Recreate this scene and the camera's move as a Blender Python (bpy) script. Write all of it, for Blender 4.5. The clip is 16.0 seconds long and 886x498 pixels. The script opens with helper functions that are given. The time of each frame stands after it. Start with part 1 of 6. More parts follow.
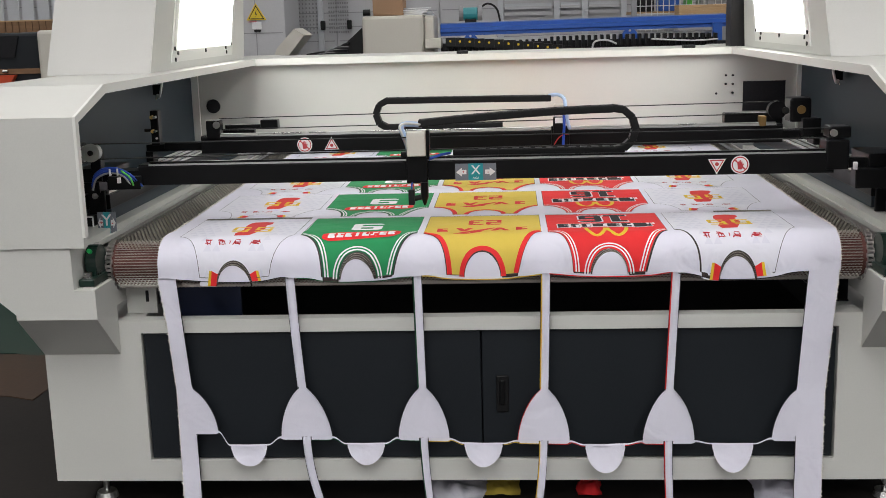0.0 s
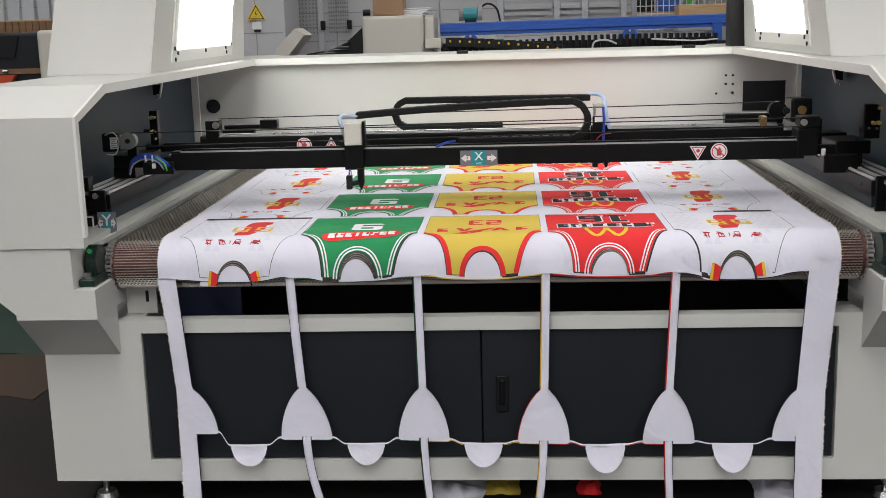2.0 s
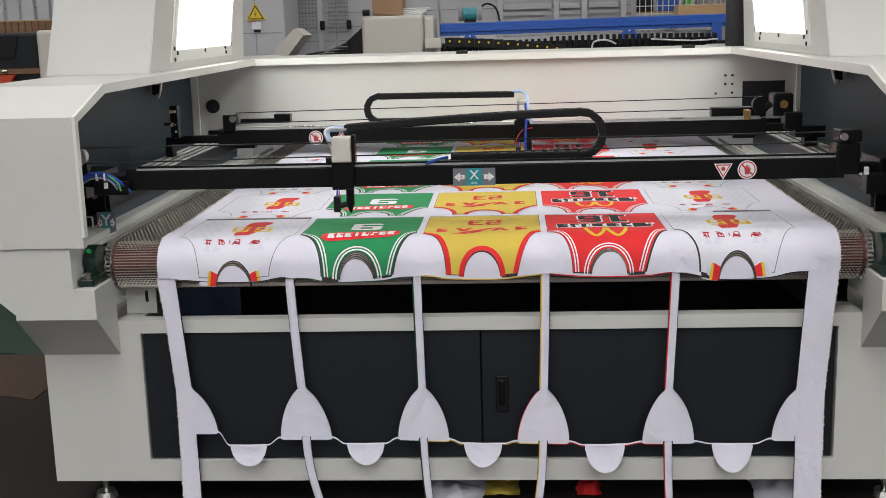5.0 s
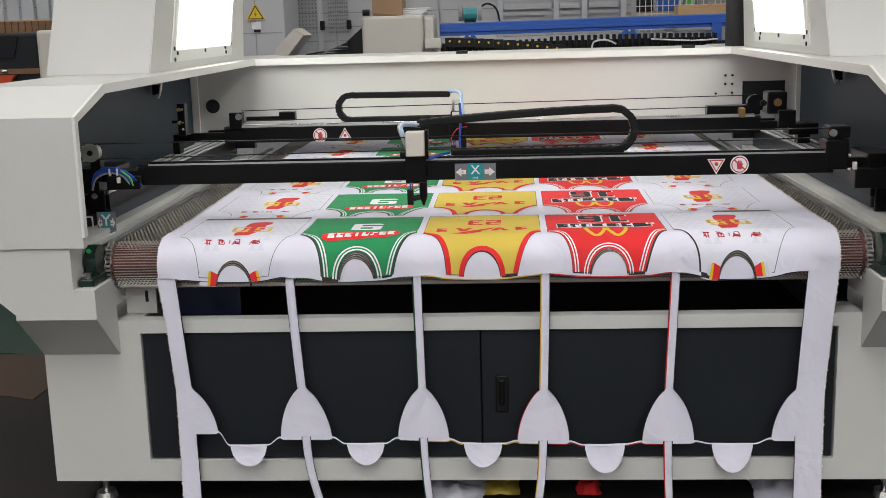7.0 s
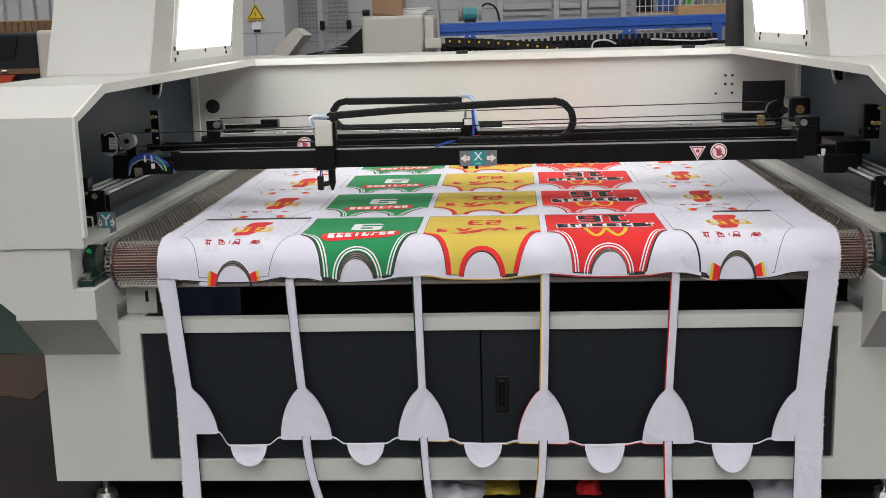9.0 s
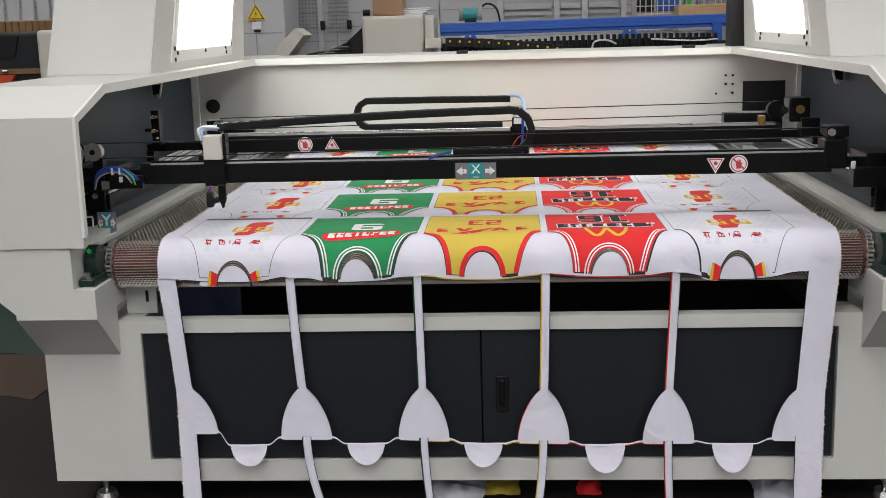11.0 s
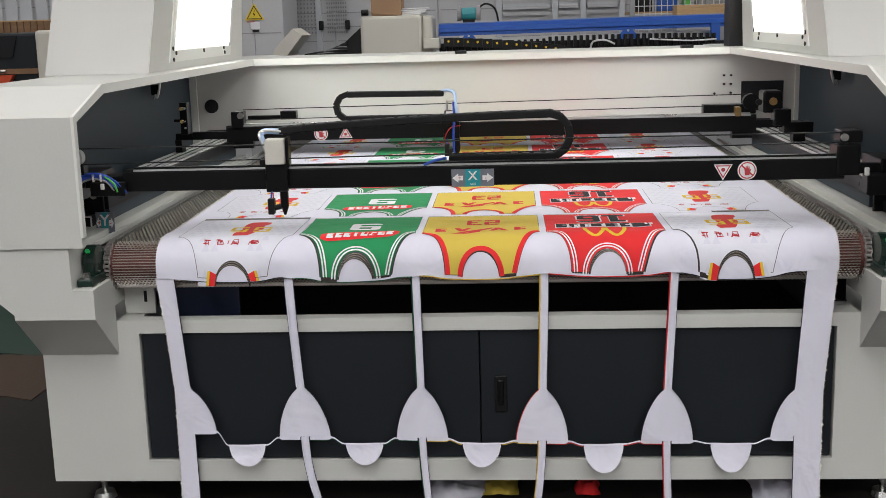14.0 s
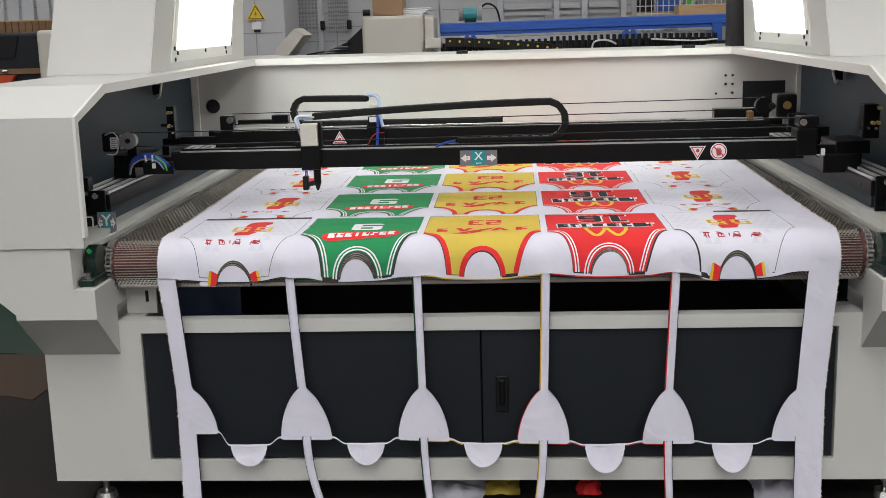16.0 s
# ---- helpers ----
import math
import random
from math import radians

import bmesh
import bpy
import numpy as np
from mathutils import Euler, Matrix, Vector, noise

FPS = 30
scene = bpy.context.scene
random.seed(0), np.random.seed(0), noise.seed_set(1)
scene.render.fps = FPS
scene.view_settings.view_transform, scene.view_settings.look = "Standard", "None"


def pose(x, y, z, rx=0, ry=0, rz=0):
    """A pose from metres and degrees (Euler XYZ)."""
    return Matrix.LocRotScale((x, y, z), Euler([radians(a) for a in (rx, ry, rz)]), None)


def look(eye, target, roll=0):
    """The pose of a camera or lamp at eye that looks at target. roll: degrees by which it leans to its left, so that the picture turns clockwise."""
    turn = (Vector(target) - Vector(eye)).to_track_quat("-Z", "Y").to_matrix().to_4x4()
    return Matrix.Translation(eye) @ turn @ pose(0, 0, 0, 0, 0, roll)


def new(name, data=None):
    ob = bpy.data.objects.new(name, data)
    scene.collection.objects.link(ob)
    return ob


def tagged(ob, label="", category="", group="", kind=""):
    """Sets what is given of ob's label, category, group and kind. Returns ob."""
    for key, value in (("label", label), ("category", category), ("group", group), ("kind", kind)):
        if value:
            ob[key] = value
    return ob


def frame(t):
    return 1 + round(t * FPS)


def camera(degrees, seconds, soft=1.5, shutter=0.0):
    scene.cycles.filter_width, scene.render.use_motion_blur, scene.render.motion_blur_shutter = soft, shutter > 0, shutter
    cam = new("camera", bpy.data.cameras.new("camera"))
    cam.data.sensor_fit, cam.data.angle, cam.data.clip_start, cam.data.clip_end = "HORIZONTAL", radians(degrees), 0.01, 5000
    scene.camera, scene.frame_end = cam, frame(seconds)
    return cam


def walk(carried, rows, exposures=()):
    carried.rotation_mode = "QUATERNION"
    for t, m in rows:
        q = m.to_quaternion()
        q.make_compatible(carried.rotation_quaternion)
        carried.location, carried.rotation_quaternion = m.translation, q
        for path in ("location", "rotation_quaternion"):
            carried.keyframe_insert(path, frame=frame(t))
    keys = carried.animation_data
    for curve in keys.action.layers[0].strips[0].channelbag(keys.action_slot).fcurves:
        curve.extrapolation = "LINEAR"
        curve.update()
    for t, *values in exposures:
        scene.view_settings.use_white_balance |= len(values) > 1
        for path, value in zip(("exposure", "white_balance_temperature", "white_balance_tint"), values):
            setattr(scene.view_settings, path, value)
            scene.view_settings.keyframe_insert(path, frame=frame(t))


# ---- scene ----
# Centre line of the machine, belt height, floor level
XC, ZB, FLOOR = -0.0845, 0.70, -0.09
LENS = 42.65


def eye_row(turn):
    """The tripod pose, panned by a few hundredths of a degree."""
    a = math.atan2(-0.0615, 0.9783) + turn / 2008.0
    return look((0, 0, 1.28), (math.sin(a), math.cos(a), 1.28 - 0.1979 / 0.9802), -1.56)


cam = camera(LENS, 16.0, 0.8, 0.4)
walk(cam, [(0.0, eye_row(0)), (2.0, eye_row(0)), (3.0, eye_row(0.8)), (9.2, eye_row(0.8)), (12.0, eye_row(0)), (13.0, eye_row(0)),
           (13.5, eye_row(2)), (14.0, eye_row(3)), (14.5, eye_row(2)), (15.0, eye_row(0.6)), (16.0, eye_row(0.4))],
     [(0.0, 0.0), (16.0, 0.0)])

# ---- light ----
world = bpy.data.worlds.new("sky")
scene.world = world
world.use_nodes = True
wn = world.node_tree
sky = wn.nodes.new("ShaderNodeTexSky")
sky.sky_type, sky.sun_disc = "NISHITA", False
sky.sun_elevation, sky.sun_rotation = radians(50), radians(200)
wn.links.new(sky.outputs[0], wn.nodes["Background"].inputs[0])
wn.nodes["Background"].inputs[1].default_value = 0.1


def area(name, m, sx, sy, watts, colour=(1, 1, 1)):
    lamp = bpy.data.lights.new(name, "AREA")
    lamp.shape, lamp.size, lamp.size_y, lamp.energy, lamp.color = "RECTANGLE", sx, sy, watts, colour
    ob = new(name, lamp)
    ob.matrix_basis = m
    return ob


# Unseen daylight: roof lights over the hall's front, high south-wall windows added as fill
ROOF = 6.4
SKYLIGHTS = [(-5.0, 1.8), (-0.6, 1.8), (5.0, 1.8)]
LIGHT_Y, LIGHT_L = -3.6, 9.0
FILL_WINDOWS = [(-7.0, 5.0), (0.0, 5.0), (7.0, 5.0)]
for (sx, w), watts in zip(SKYLIGHTS, (95, 295, 340)):
    area("skylight", pose(sx, LIGHT_Y, ROOF - 0.02), w, LIGHT_L, watts, (1.0, 1.0, 1.0))
for (sx, w), watts in zip(FILL_WINDOWS, (125, 8, 1)):
    area("window_light", look((sx, -11.85, 3.6), (sx, 0, 3.6)), w, 3.6, watts, (1.0, 0.96, 1.0))


# ---- materials ----
def mat(name, colour, rough=0.5, metal=0.0, var=0.08, scale=6.0, fine=120.0, bump=0.05, coat=0.0, stretch=None, dirt=0.0, rand=0.0, wrinkle=0.0):
    """A surface with stains at one scale, grain at another, and fine relief."""
    m = bpy.data.materials.new(name)
    m.use_nodes = True
    nt = m.node_tree
    b = nt.nodes["Principled BSDF"]
    tc = nt.nodes.new("ShaderNodeTexCoord")
    src = tc.outputs["Object"]
    if stretch:
        mp = nt.nodes.new("ShaderNodeMapping")
        mp.inputs["Scale"].default_value = stretch
        nt.links.new(src, mp.inputs[0])
        src = mp.outputs[0]
    big = nt.nodes.new("ShaderNodeTexNoise")
    big.inputs["Scale"].default_value, big.inputs["Detail"].default_value = scale, 5
    small = nt.nodes.new("ShaderNodeTexNoise")
    small.inputs["Scale"].default_value, small.inputs["Detail"].default_value = fine, 3
    nt.links.new(src, big.inputs["Vector"])
    nt.links.new(src, small.inputs["Vector"])
    mix = nt.nodes.new("ShaderNodeMixRGB")
    mix.inputs[1].default_value = (*[max(0, c * (1 - var)) for c in colour], 1)
    mix.inputs[2].default_value = (*[min(1, c * (1 + var)) for c in colour], 1)
    add = nt.nodes.new("ShaderNodeMath")
    add.operation = "MULTIPLY_ADD"
    add.inputs[1].default_value = 0.45
    half = nt.nodes.new("ShaderNodeMath")
    half.operation = "MULTIPLY"
    half.inputs[1].default_value = 0.55
    nt.links.new(big.outputs[0], half.inputs[0])
    nt.links.new(small.outputs[0], add.inputs[0])
    nt.links.new(half.outputs[0], add.inputs[2])
    ramp = nt.nodes.new("ShaderNodeMapRange")
    ramp.inputs[1].default_value, ramp.inputs[2].default_value = 0.3, 0.7
    nt.links.new(add.outputs[0], ramp.inputs[0])
    nt.links.new(ramp.outputs[0], mix.inputs[0])
    out = mix.outputs[0]
    if dirt:
        sp = nt.nodes.new("ShaderNodeTexNoise")
        sp.inputs["Scale"].default_value, sp.inputs["Detail"].default_value = 2.3, 8
        nt.links.new(tc.outputs["Object"], sp.inputs["Vector"])
        cr = nt.nodes.new("ShaderNodeMapRange")
        cr.inputs[1].default_value, cr.inputs[2].default_value, cr.inputs[4].default_value = 0.52, 0.75, dirt
        nt.links.new(sp.outputs[0], cr.inputs[0])
        dm = nt.nodes.new("ShaderNodeMixRGB")
        dm.inputs[2].default_value = (*[c * 0.35 for c in colour], 1)
        nt.links.new(cr.outputs[0], dm.inputs[0])
        nt.links.new(out, dm.inputs[1])
        out = dm.outputs[0]
    if rand:
        oi = nt.nodes.new("ShaderNodeObjectInfo")
        hs = nt.nodes.new("ShaderNodeHueSaturation")
        mr = nt.nodes.new("ShaderNodeMapRange")
        mr.inputs[3].default_value, mr.inputs[4].default_value = 1 - rand, 1 + rand
        nt.links.new(oi.outputs["Random"], mr.inputs[0])
        nt.links.new(mr.outputs[0], hs.inputs["Value"])
        nt.links.new(out, hs.inputs["Color"])
        out = hs.outputs[0]
    nt.links.new(out, b.inputs["Base Color"])
    rr = nt.nodes.new("ShaderNodeMapRange")
    rr.inputs[3].default_value, rr.inputs[4].default_value = max(0.03, rough - 0.07), min(1, rough + 0.07)
    nt.links.new(big.outputs[0], rr.inputs[0])
    nt.links.new(rr.outputs[0], b.inputs["Roughness"])
    b.inputs["Metallic"].default_value = metal
    if max(colour) < 0.03:
        b.inputs["Specular IOR Level"].default_value = 0.3
    b.inputs["Coat Weight"].default_value = coat
    if bump:
        bp = nt.nodes.new("ShaderNodeBump")
        bp.inputs["Strength"].default_value, bp.inputs["Distance"].default_value = bump, 0.002
        nt.links.new(small.outputs[0], bp.inputs["Height"])
        nt.links.new(bp.outputs[0], b.inputs["Normal"])
        if wrinkle:
            wn_ = nt.nodes.new("ShaderNodeTexNoise")
            wn_.inputs["Scale"].default_value, wn_.inputs["Detail"].default_value, wn_.inputs["Distortion"].default_value = 11.0, 2, 0.8
            nt.links.new(tc.outputs["Object"], wn_.inputs["Vector"])
            wb = nt.nodes.new("ShaderNodeBump")
            wb.inputs["Strength"].default_value, wb.inputs["Distance"].default_value = wrinkle, 0.02
            nt.links.new(wn_.outputs[0], wb.inputs["Height"])
            nt.links.new(wb.outputs[0], bp.inputs["Normal"])
    return m


def glow(name, colour, power):
    m = bpy.data.materials.new(name)
    m.use_nodes = True
    b = m.node_tree.nodes["Principled BSDF"]
    b.inputs["Base Color"].default_value = (*colour, 1)
    b.inputs["Emission Color"].default_value = (*colour, 1)
    b.inputs["Emission Strength"].default_value = power
    return m


CREAM = mat("cream_powder_coat", (0.590, 0.588, 0.556), 0.42, 0, 0.04, 1.5, 260, 0.06, dirt=0.06)
CREAMDK = mat("grey_powder_coat", (0.545, 0.538, 0.515), 0.45, 0, 0.04, 1.5, 260, 0.06, dirt=0.06)
LIP = mat("white_powder_coat", (0.73, 0.73, 0.695), 0.38, 0, 0.03, 2, 260, 0.05)
SLATE = mat("slate_powder_coat", (0.030, 0.046, 0.062), 0.52, 0, 0.12, 3, 260, 0.08)
DOORM = mat("anthracite_powder_coat", (0.0122, 0.0152, 0.0190), 0.46, 0, 0.15, 3, 260, 0.08, dirt=0.1)
BLACK = mat("black_anodised", (0.0062, 0.0062, 0.0068), 0.30, 0.0, 0.2, 8, 200, 0.04)
BLACKP = mat("black_plastic", (0.006, 0.006, 0.0065), 0.48, 0, 0.2, 8, 300, 0.1)
RUBBER = mat("black_rubber", (0.012, 0.012, 0.012), 0.7, 0, 0.2, 10, 300, 0.1)
BLACK.node_tree.nodes["Principled BSDF"].inputs["Specular IOR Level"].default_value = 0.20
STEEL = mat("bright_steel", (0.62, 0.62, 0.60), 0.28, 1.0, 0.08, 6, 150, 0.04)
GUIDE = mat("ground_steel_guide", (0.82, 0.82, 0.81), 0.4, 0.2, 0.08, 6, 150, 0.04)
ALU = mat("brushed_aluminium", (0.72, 0.72, 0.71), 0.35, 1.0, 0.06, 4, 60, 0.05, stretch=(1, 30, 30))
WIRE = mat("woven_steel_wire", (0.27, 0.25, 0.22), 0.45, 0.85, 0.25, 5, 90, 0.1, dirt=0.3)
# Brighter colour of the belt wire, used where it bends over the roller
WIREB = mat("brighter_roller_wire", (0.50, 0.46, 0.42), 0.42, 0.75, 0.2, 5, 90, 0.1)
CHAINM = mat("oiled_chain_steel", (0.42, 0.40, 0.38), 0.30, 0.9, 0.2, 20, 90, 0.1)
WIREDK = mat("copper_brown_wire", (0.13, 0.048, 0.040), 0.45, 0.3, 0.25, 5, 90, 0.1)
# Near-black for insides; in the bay it carries the shade
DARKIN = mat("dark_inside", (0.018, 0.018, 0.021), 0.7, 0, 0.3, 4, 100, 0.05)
CLOTH = mat("white_polyester", (0.735, 0.722, 0.820), 0.85, 0, 0.03, 5, 900, 0.18, wrinkle=0.34)
CLOTHT = mat("white_polyester_pattern", (0.735, 0.728, 0.805), 0.85, 0, 0.03, 8, 900, 0.18, wrinkle=0.34)
GREEN = mat("green_print", (0.012, 0.26, 0.085), 0.8, 0, 0.06, 5, 900, 0.18, wrinkle=0.34)
YELLOW = mat("yellow_print", (0.68, 0.50, 0.075), 0.8, 0, 0.05, 5, 900, 0.18, wrinkle=0.34)
RED = mat("red_print", (0.78, 0.022, 0.025), 0.8, 0, 0.06, 5, 900, 0.18, wrinkle=0.34)
INKRED = mat("red_ink", (0.66, 0.03, 0.03), 0.8, 0, 0.06, 5, 900, 0.1)
DEEPRED = mat("crimson_ink", (0.42, 0.02, 0.03), 0.8, 0, 0.06, 5, 900, 0.1)
LINEINK = mat("dark_grey_line", (0.06, 0.06, 0.065), 0.8, 0, 0.1, 5, 900, 0.1)
INKBLK = mat("black_ink", (0.02, 0.02, 0.025), 0.8, 0, 0.1, 5, 900, 0.1)
INKWHT = mat("white_ink", (0.82, 0.81, 0.84), 0.8, 0, 0.03, 5, 900, 0.1)
INKYEL = mat("yellow_ink", (0.78, 0.52, 0.03), 0.8, 0, 0.06, 5, 900, 0.1)
INKGRN = mat("dark_green_ink", (0.01, 0.09, 0.04), 0.8, 0, 0.06, 5, 900, 0.1)
PATTERN = mat("faint_lilac_print", (0.675, 0.67, 0.76), 0.85, 0, 0.03, 8, 900, 0.1)
SLIT = mat("belt_seen_through_cut", (0.034, 0.024, 0.020), 0.5, 0.3, 0.95, 120, 420, 0.5)
FRAY = mat("frayed_selvedge", (0.72, 0.69, 0.64), 0.9, 0, 0.1, 30, 500, 0.3)
TUBE = mat("pale_blue_tube", (0.42, 0.56, 0.80), 0.25, 0, 0.08, 20, 200, 0.02, coat=0.5)
BLUEW = mat("blue_cable", (0.02, 0.07, 0.42), 0.4, 0, 0.1, 20, 200, 0.02)
GREENW = mat("green_yellow_cable", (0.10, 0.50, 0.07), 0.4, 0, 0.1, 20, 200, 0.02)
REDW = mat("red_cable", (0.5, 0.03, 0.03), 0.4, 0, 0.1, 20, 200, 0.02)
BRASS = mat("brass", (0.85, 0.62, 0.22), 0.3, 0.35, 0.1, 20, 200, 0.02)
BRASSD = mat("dull_brass", (0.30, 0.19, 0.07), 0.4, 0.6, 0.1, 20, 200, 0.02)
GREENCAST = mat("green_cast_iron", (0.006, 0.022, 0.016), 0.30, 0, 0.15, 10, 120, 0.1, coat=0.3)
STKGREY = mat("grey_sticker", (0.17, 0.18, 0.21), 0.35, 0, 0.05, 20, 200, 0.0)
STKTEAL = mat("teal_sticker", (0.02, 0.28, 0.32), 0.35, 0, 0.05, 20, 200, 0.0)
STKWHT = mat("white_sticker", (0.78, 0.76, 0.76), 0.35, 0, 0.03, 20, 200, 0.0)
STKRED = mat("red_sticker_ink", (0.50, 0.05, 0.06), 0.35, 0, 0.05, 20, 200, 0.0)
STKYEL = mat("yellow_sign", (0.72, 0.52, 0.02), 0.4, 0, 0.05, 20, 200, 0.0)
# Floor colours are kept very dark to hold the shade between the machines
FLOORM = mat("shaded_concrete", (0.0135, 0.0105, 0.009), 0.65, 0, 0.25, 1.2, 60, 0.15, dirt=0.4)
FLOORG = mat("green_epoxy_floor", (0.010, 0.036, 0.025), 0.6, 0, 0.2, 1.5, 60, 0.1, dirt=0.3)
FLOORO = mat("orange_floor_line", (0.044, 0.021, 0.009), 0.6, 0, 0.25, 2, 60, 0.1, dirt=0.4)
WALLM = mat("pale_sandwich_panel", (0.50, 0.50, 0.52), 0.5, 0, 0.05, 1, 60, 0.05, dirt=0.1)
ROOFM = mat("white_sheet_roof", (0.66, 0.66, 0.66), 0.6, 0, 0.05, 1, 60, 0.05)
BLUEP = mat("blue_paint", (0.018, 0.10, 0.45), 0.4, 0, 0.12, 3, 120, 0.06, dirt=0.15)
# Blue paint with the bay's shade put into its colour
BLUESHADE = mat("shaded_blue_paint", (0.006, 0.016, 0.060), 0.5, 0, 0.12, 3, 120, 0.06, dirt=0.15)
GREYP = mat("grey_paint", (0.30, 0.30, 0.31), 0.5, 0, 0.1, 3, 120, 0.06, dirt=0.1)
BEIGEB = mat("pale_beige_paint", (0.62, 0.59, 0.53), 0.45, 0, 0.04, 2, 120, 0.05, dirt=0.1)
CARD = mat("brown_cardboard", (0.36, 0.22, 0.13), 0.8, 0, 0.12, 4, 150, 0.2)
WOOD = mat("pine_board", (0.50, 0.33, 0.17), 0.6, 0, 0.22, 4, 90, 0.2, stretch=(1, 12, 12))
BROWNW = mat("brown_slat", (0.22, 0.12, 0.06), 0.6, 0, 0.25, 4, 90, 0.2, stretch=(1, 12, 12))
PAPER = mat("white_paper", (0.80, 0.80, 0.81), 0.8, 0, 0.04, 6, 200, 0.1)
ORANGE = mat("orange_red_paint", (0.60, 0.07, 0.02), 0.4, 0, 0.1, 3, 120, 0.05)
GLASSD = mat("dark_tinted_window", (0.018, 0.018, 0.02), 0.15, 0, 0.2, 3, 120, 0.0, coat=0.5)
WINDOWM = mat("frosted_pane", (0.55, 0.57, 0.60), 0.3, 0, 0.08, 2, 120, 0.02)
POST = mat("dark_bronze", (0.02, 0.019, 0.02), 0.45, 0, 0.2, 3, 120, 0.05)
LAMPW = glow("white_lamp_panel", (0.985, 1.0, 0.95), 4.8)
# Glow of the unseen windows added behind the camera
WINFILL = glow("window_fill_glow", (1.0, 0.98, 0.97), 0.25)
# Glow of the unseen roof strips, fill from above
ROOFFILL = glow("roof_fill_glow", (1.0, 0.98, 0.95), 2.0)


# ---- mesh helpers ----
def put(name, bm, material, parent=None, label="", smooth=False):
    me = bpy.data.meshes.new(name)
    bm.normal_update()
    bm.to_mesh(me)
    bm.free()
    me.materials.append(material)
    if smooth:
        for p in me.polygons:
            p.use_smooth = True
    ob = new(name, me)
    if parent:
        ob.parent = parent
    if label:
        tagged(ob, label)
    return ob


def part(name, bm, material, parent, label="", smooth=False):
    return put(name, bm, material, parent, label, smooth)


def thing(name, label, category, group="", at=(0, 0, 0), kind=""):
    ob = new(name)
    ob.empty_display_size = 0.05
    ob.location = at
    return tagged(ob, label, category, group, kind)


def box(bm, x0, x1, y0, y1, z0, z1, bevel=0.0):
    r = bmesh.ops.create_cube(bm, size=1.0, matrix=Matrix.Translation(((x0 + x1) / 2, (y0 + y1) / 2, (z0 + z1) / 2)) @ Matrix.Diagonal((x1 - x0, y1 - y0, z1 - z0, 1)))
    if bevel:
        es = list({e for v in r["verts"] for e in v.link_edges})
        bmesh.ops.bevel(bm, geom=es, offset=bevel, segments=2, affect="EDGES", profile=0.5)
    return bm


def B(x0, x1, y0, y1, z0, z1, bevel=0.0):
    return box(bmesh.new(), x0, x1, y0, y1, z0, z1, bevel)


def cyl(bm, p, q, r, seg=16, r2=None):
    p, q = Vector(p), Vector(q)
    d = q - p
    m = Matrix.Translation((p + q) / 2) @ d.to_track_quat("Z", "Y").to_matrix().to_4x4()
    bmesh.ops.create_cone(bm, cap_ends=True, segments=seg, radius1=r, radius2=r if r2 is None else r2, depth=d.length, matrix=m)
    return bm


def C(p, q, r, seg=16, r2=None):
    return cyl(bmesh.new(), p, q, r, seg, r2)


def prism(bm, pts, axis, a, b):
    """Extrudes a 2D outline along an axis from a to b. Outline in (y,z), (x,z) or (x,y)."""
    def at(p, v):
        return {"x": (v, p[0], p[1]), "y": (p[0], v, p[1]), "z": (p[0], p[1], v)}[axis]
    lo = [bm.verts.new(at(p, a)) for p in pts]
    hi = [bm.verts.new(at(p, b)) for p in pts]
    n = len(pts)
    bm.faces.new(lo)
    bm.faces.new(hi[::-1])
    for i in range(n):
        bm.faces.new((lo[i], hi[i], hi[(i + 1) % n], lo[(i + 1) % n]))
    bmesh.ops.recalc_face_normals(bm, faces=bm.faces[:])
    return bm


def PR(pts, axis, a, b):
    return prism(bmesh.new(), pts, axis, a, b)


def pipe(bm, pts, r, seg=8):
    """A round tube along points."""
    pts = [Vector(p) for p in pts]
    rings = []
    for i, p in enumerate(pts):
        d = (pts[min(i + 1, len(pts) - 1)] - pts[max(i - 1, 0)]).normalized()
        s = d.cross(Vector((0.13, 0.97, 0.21))).normalized()
        t = d.cross(s)
        rings.append([bm.verts.new(p + (s * math.cos(a) + t * math.sin(a)) * r) for a in [k * 2 * math.pi / seg for k in range(seg)]])
    for a, b in zip(rings, rings[1:]):
        for k in range(seg):
            bm.faces.new((a[k], a[(k + 1) % seg], b[(k + 1) % seg], b[k]))
    bm.faces.new(rings[0][::-1])
    bm.faces.new(rings[-1])
    bmesh.ops.recalc_face_normals(bm, faces=bm.faces[:])
    return bm


def curve_pts(ctrl, n=14):
    """Catmull-Rom through control points."""
    P = [Vector(c) for c in ctrl]
    P = [P[0] * 2 - P[1]] + P + [P[-1] * 2 - P[-2]]
    out = []
    for i in range(1, len(P) - 2):
        for k in range(n):
            t = k / n
            a, b, c, d = P[i - 1:i + 3]
            out.append(0.5 * ((2 * b) + (c - a) * t + (2 * a - 5 * b + 4 * c - d) * t * t + (3 * b - a - 3 * c + d) * t ** 3))
    out.append(P[-2])
    return out


def text_mesh(body, size, bold=0.012):
    """Letters of the built-in font as a flat bmesh, centred, in x and y."""
    cu = bpy.data.curves.new("letters", "FONT")
    cu.body, cu.size, cu.align_x, cu.align_y, cu.resolution_u = body, size, "CENTER", "CENTER", 4
    cu.offset = size * bold
    ob = bpy.data.objects.new("letters", cu)
    me = bpy.data.meshes.new_from_object(ob)
    bm = bmesh.new()
    bm.from_mesh(me)
    bpy.data.objects.remove(ob)
    bpy.data.meshes.remove(me)
    return bm


def mirror_x(x):
    return 2 * XC - x


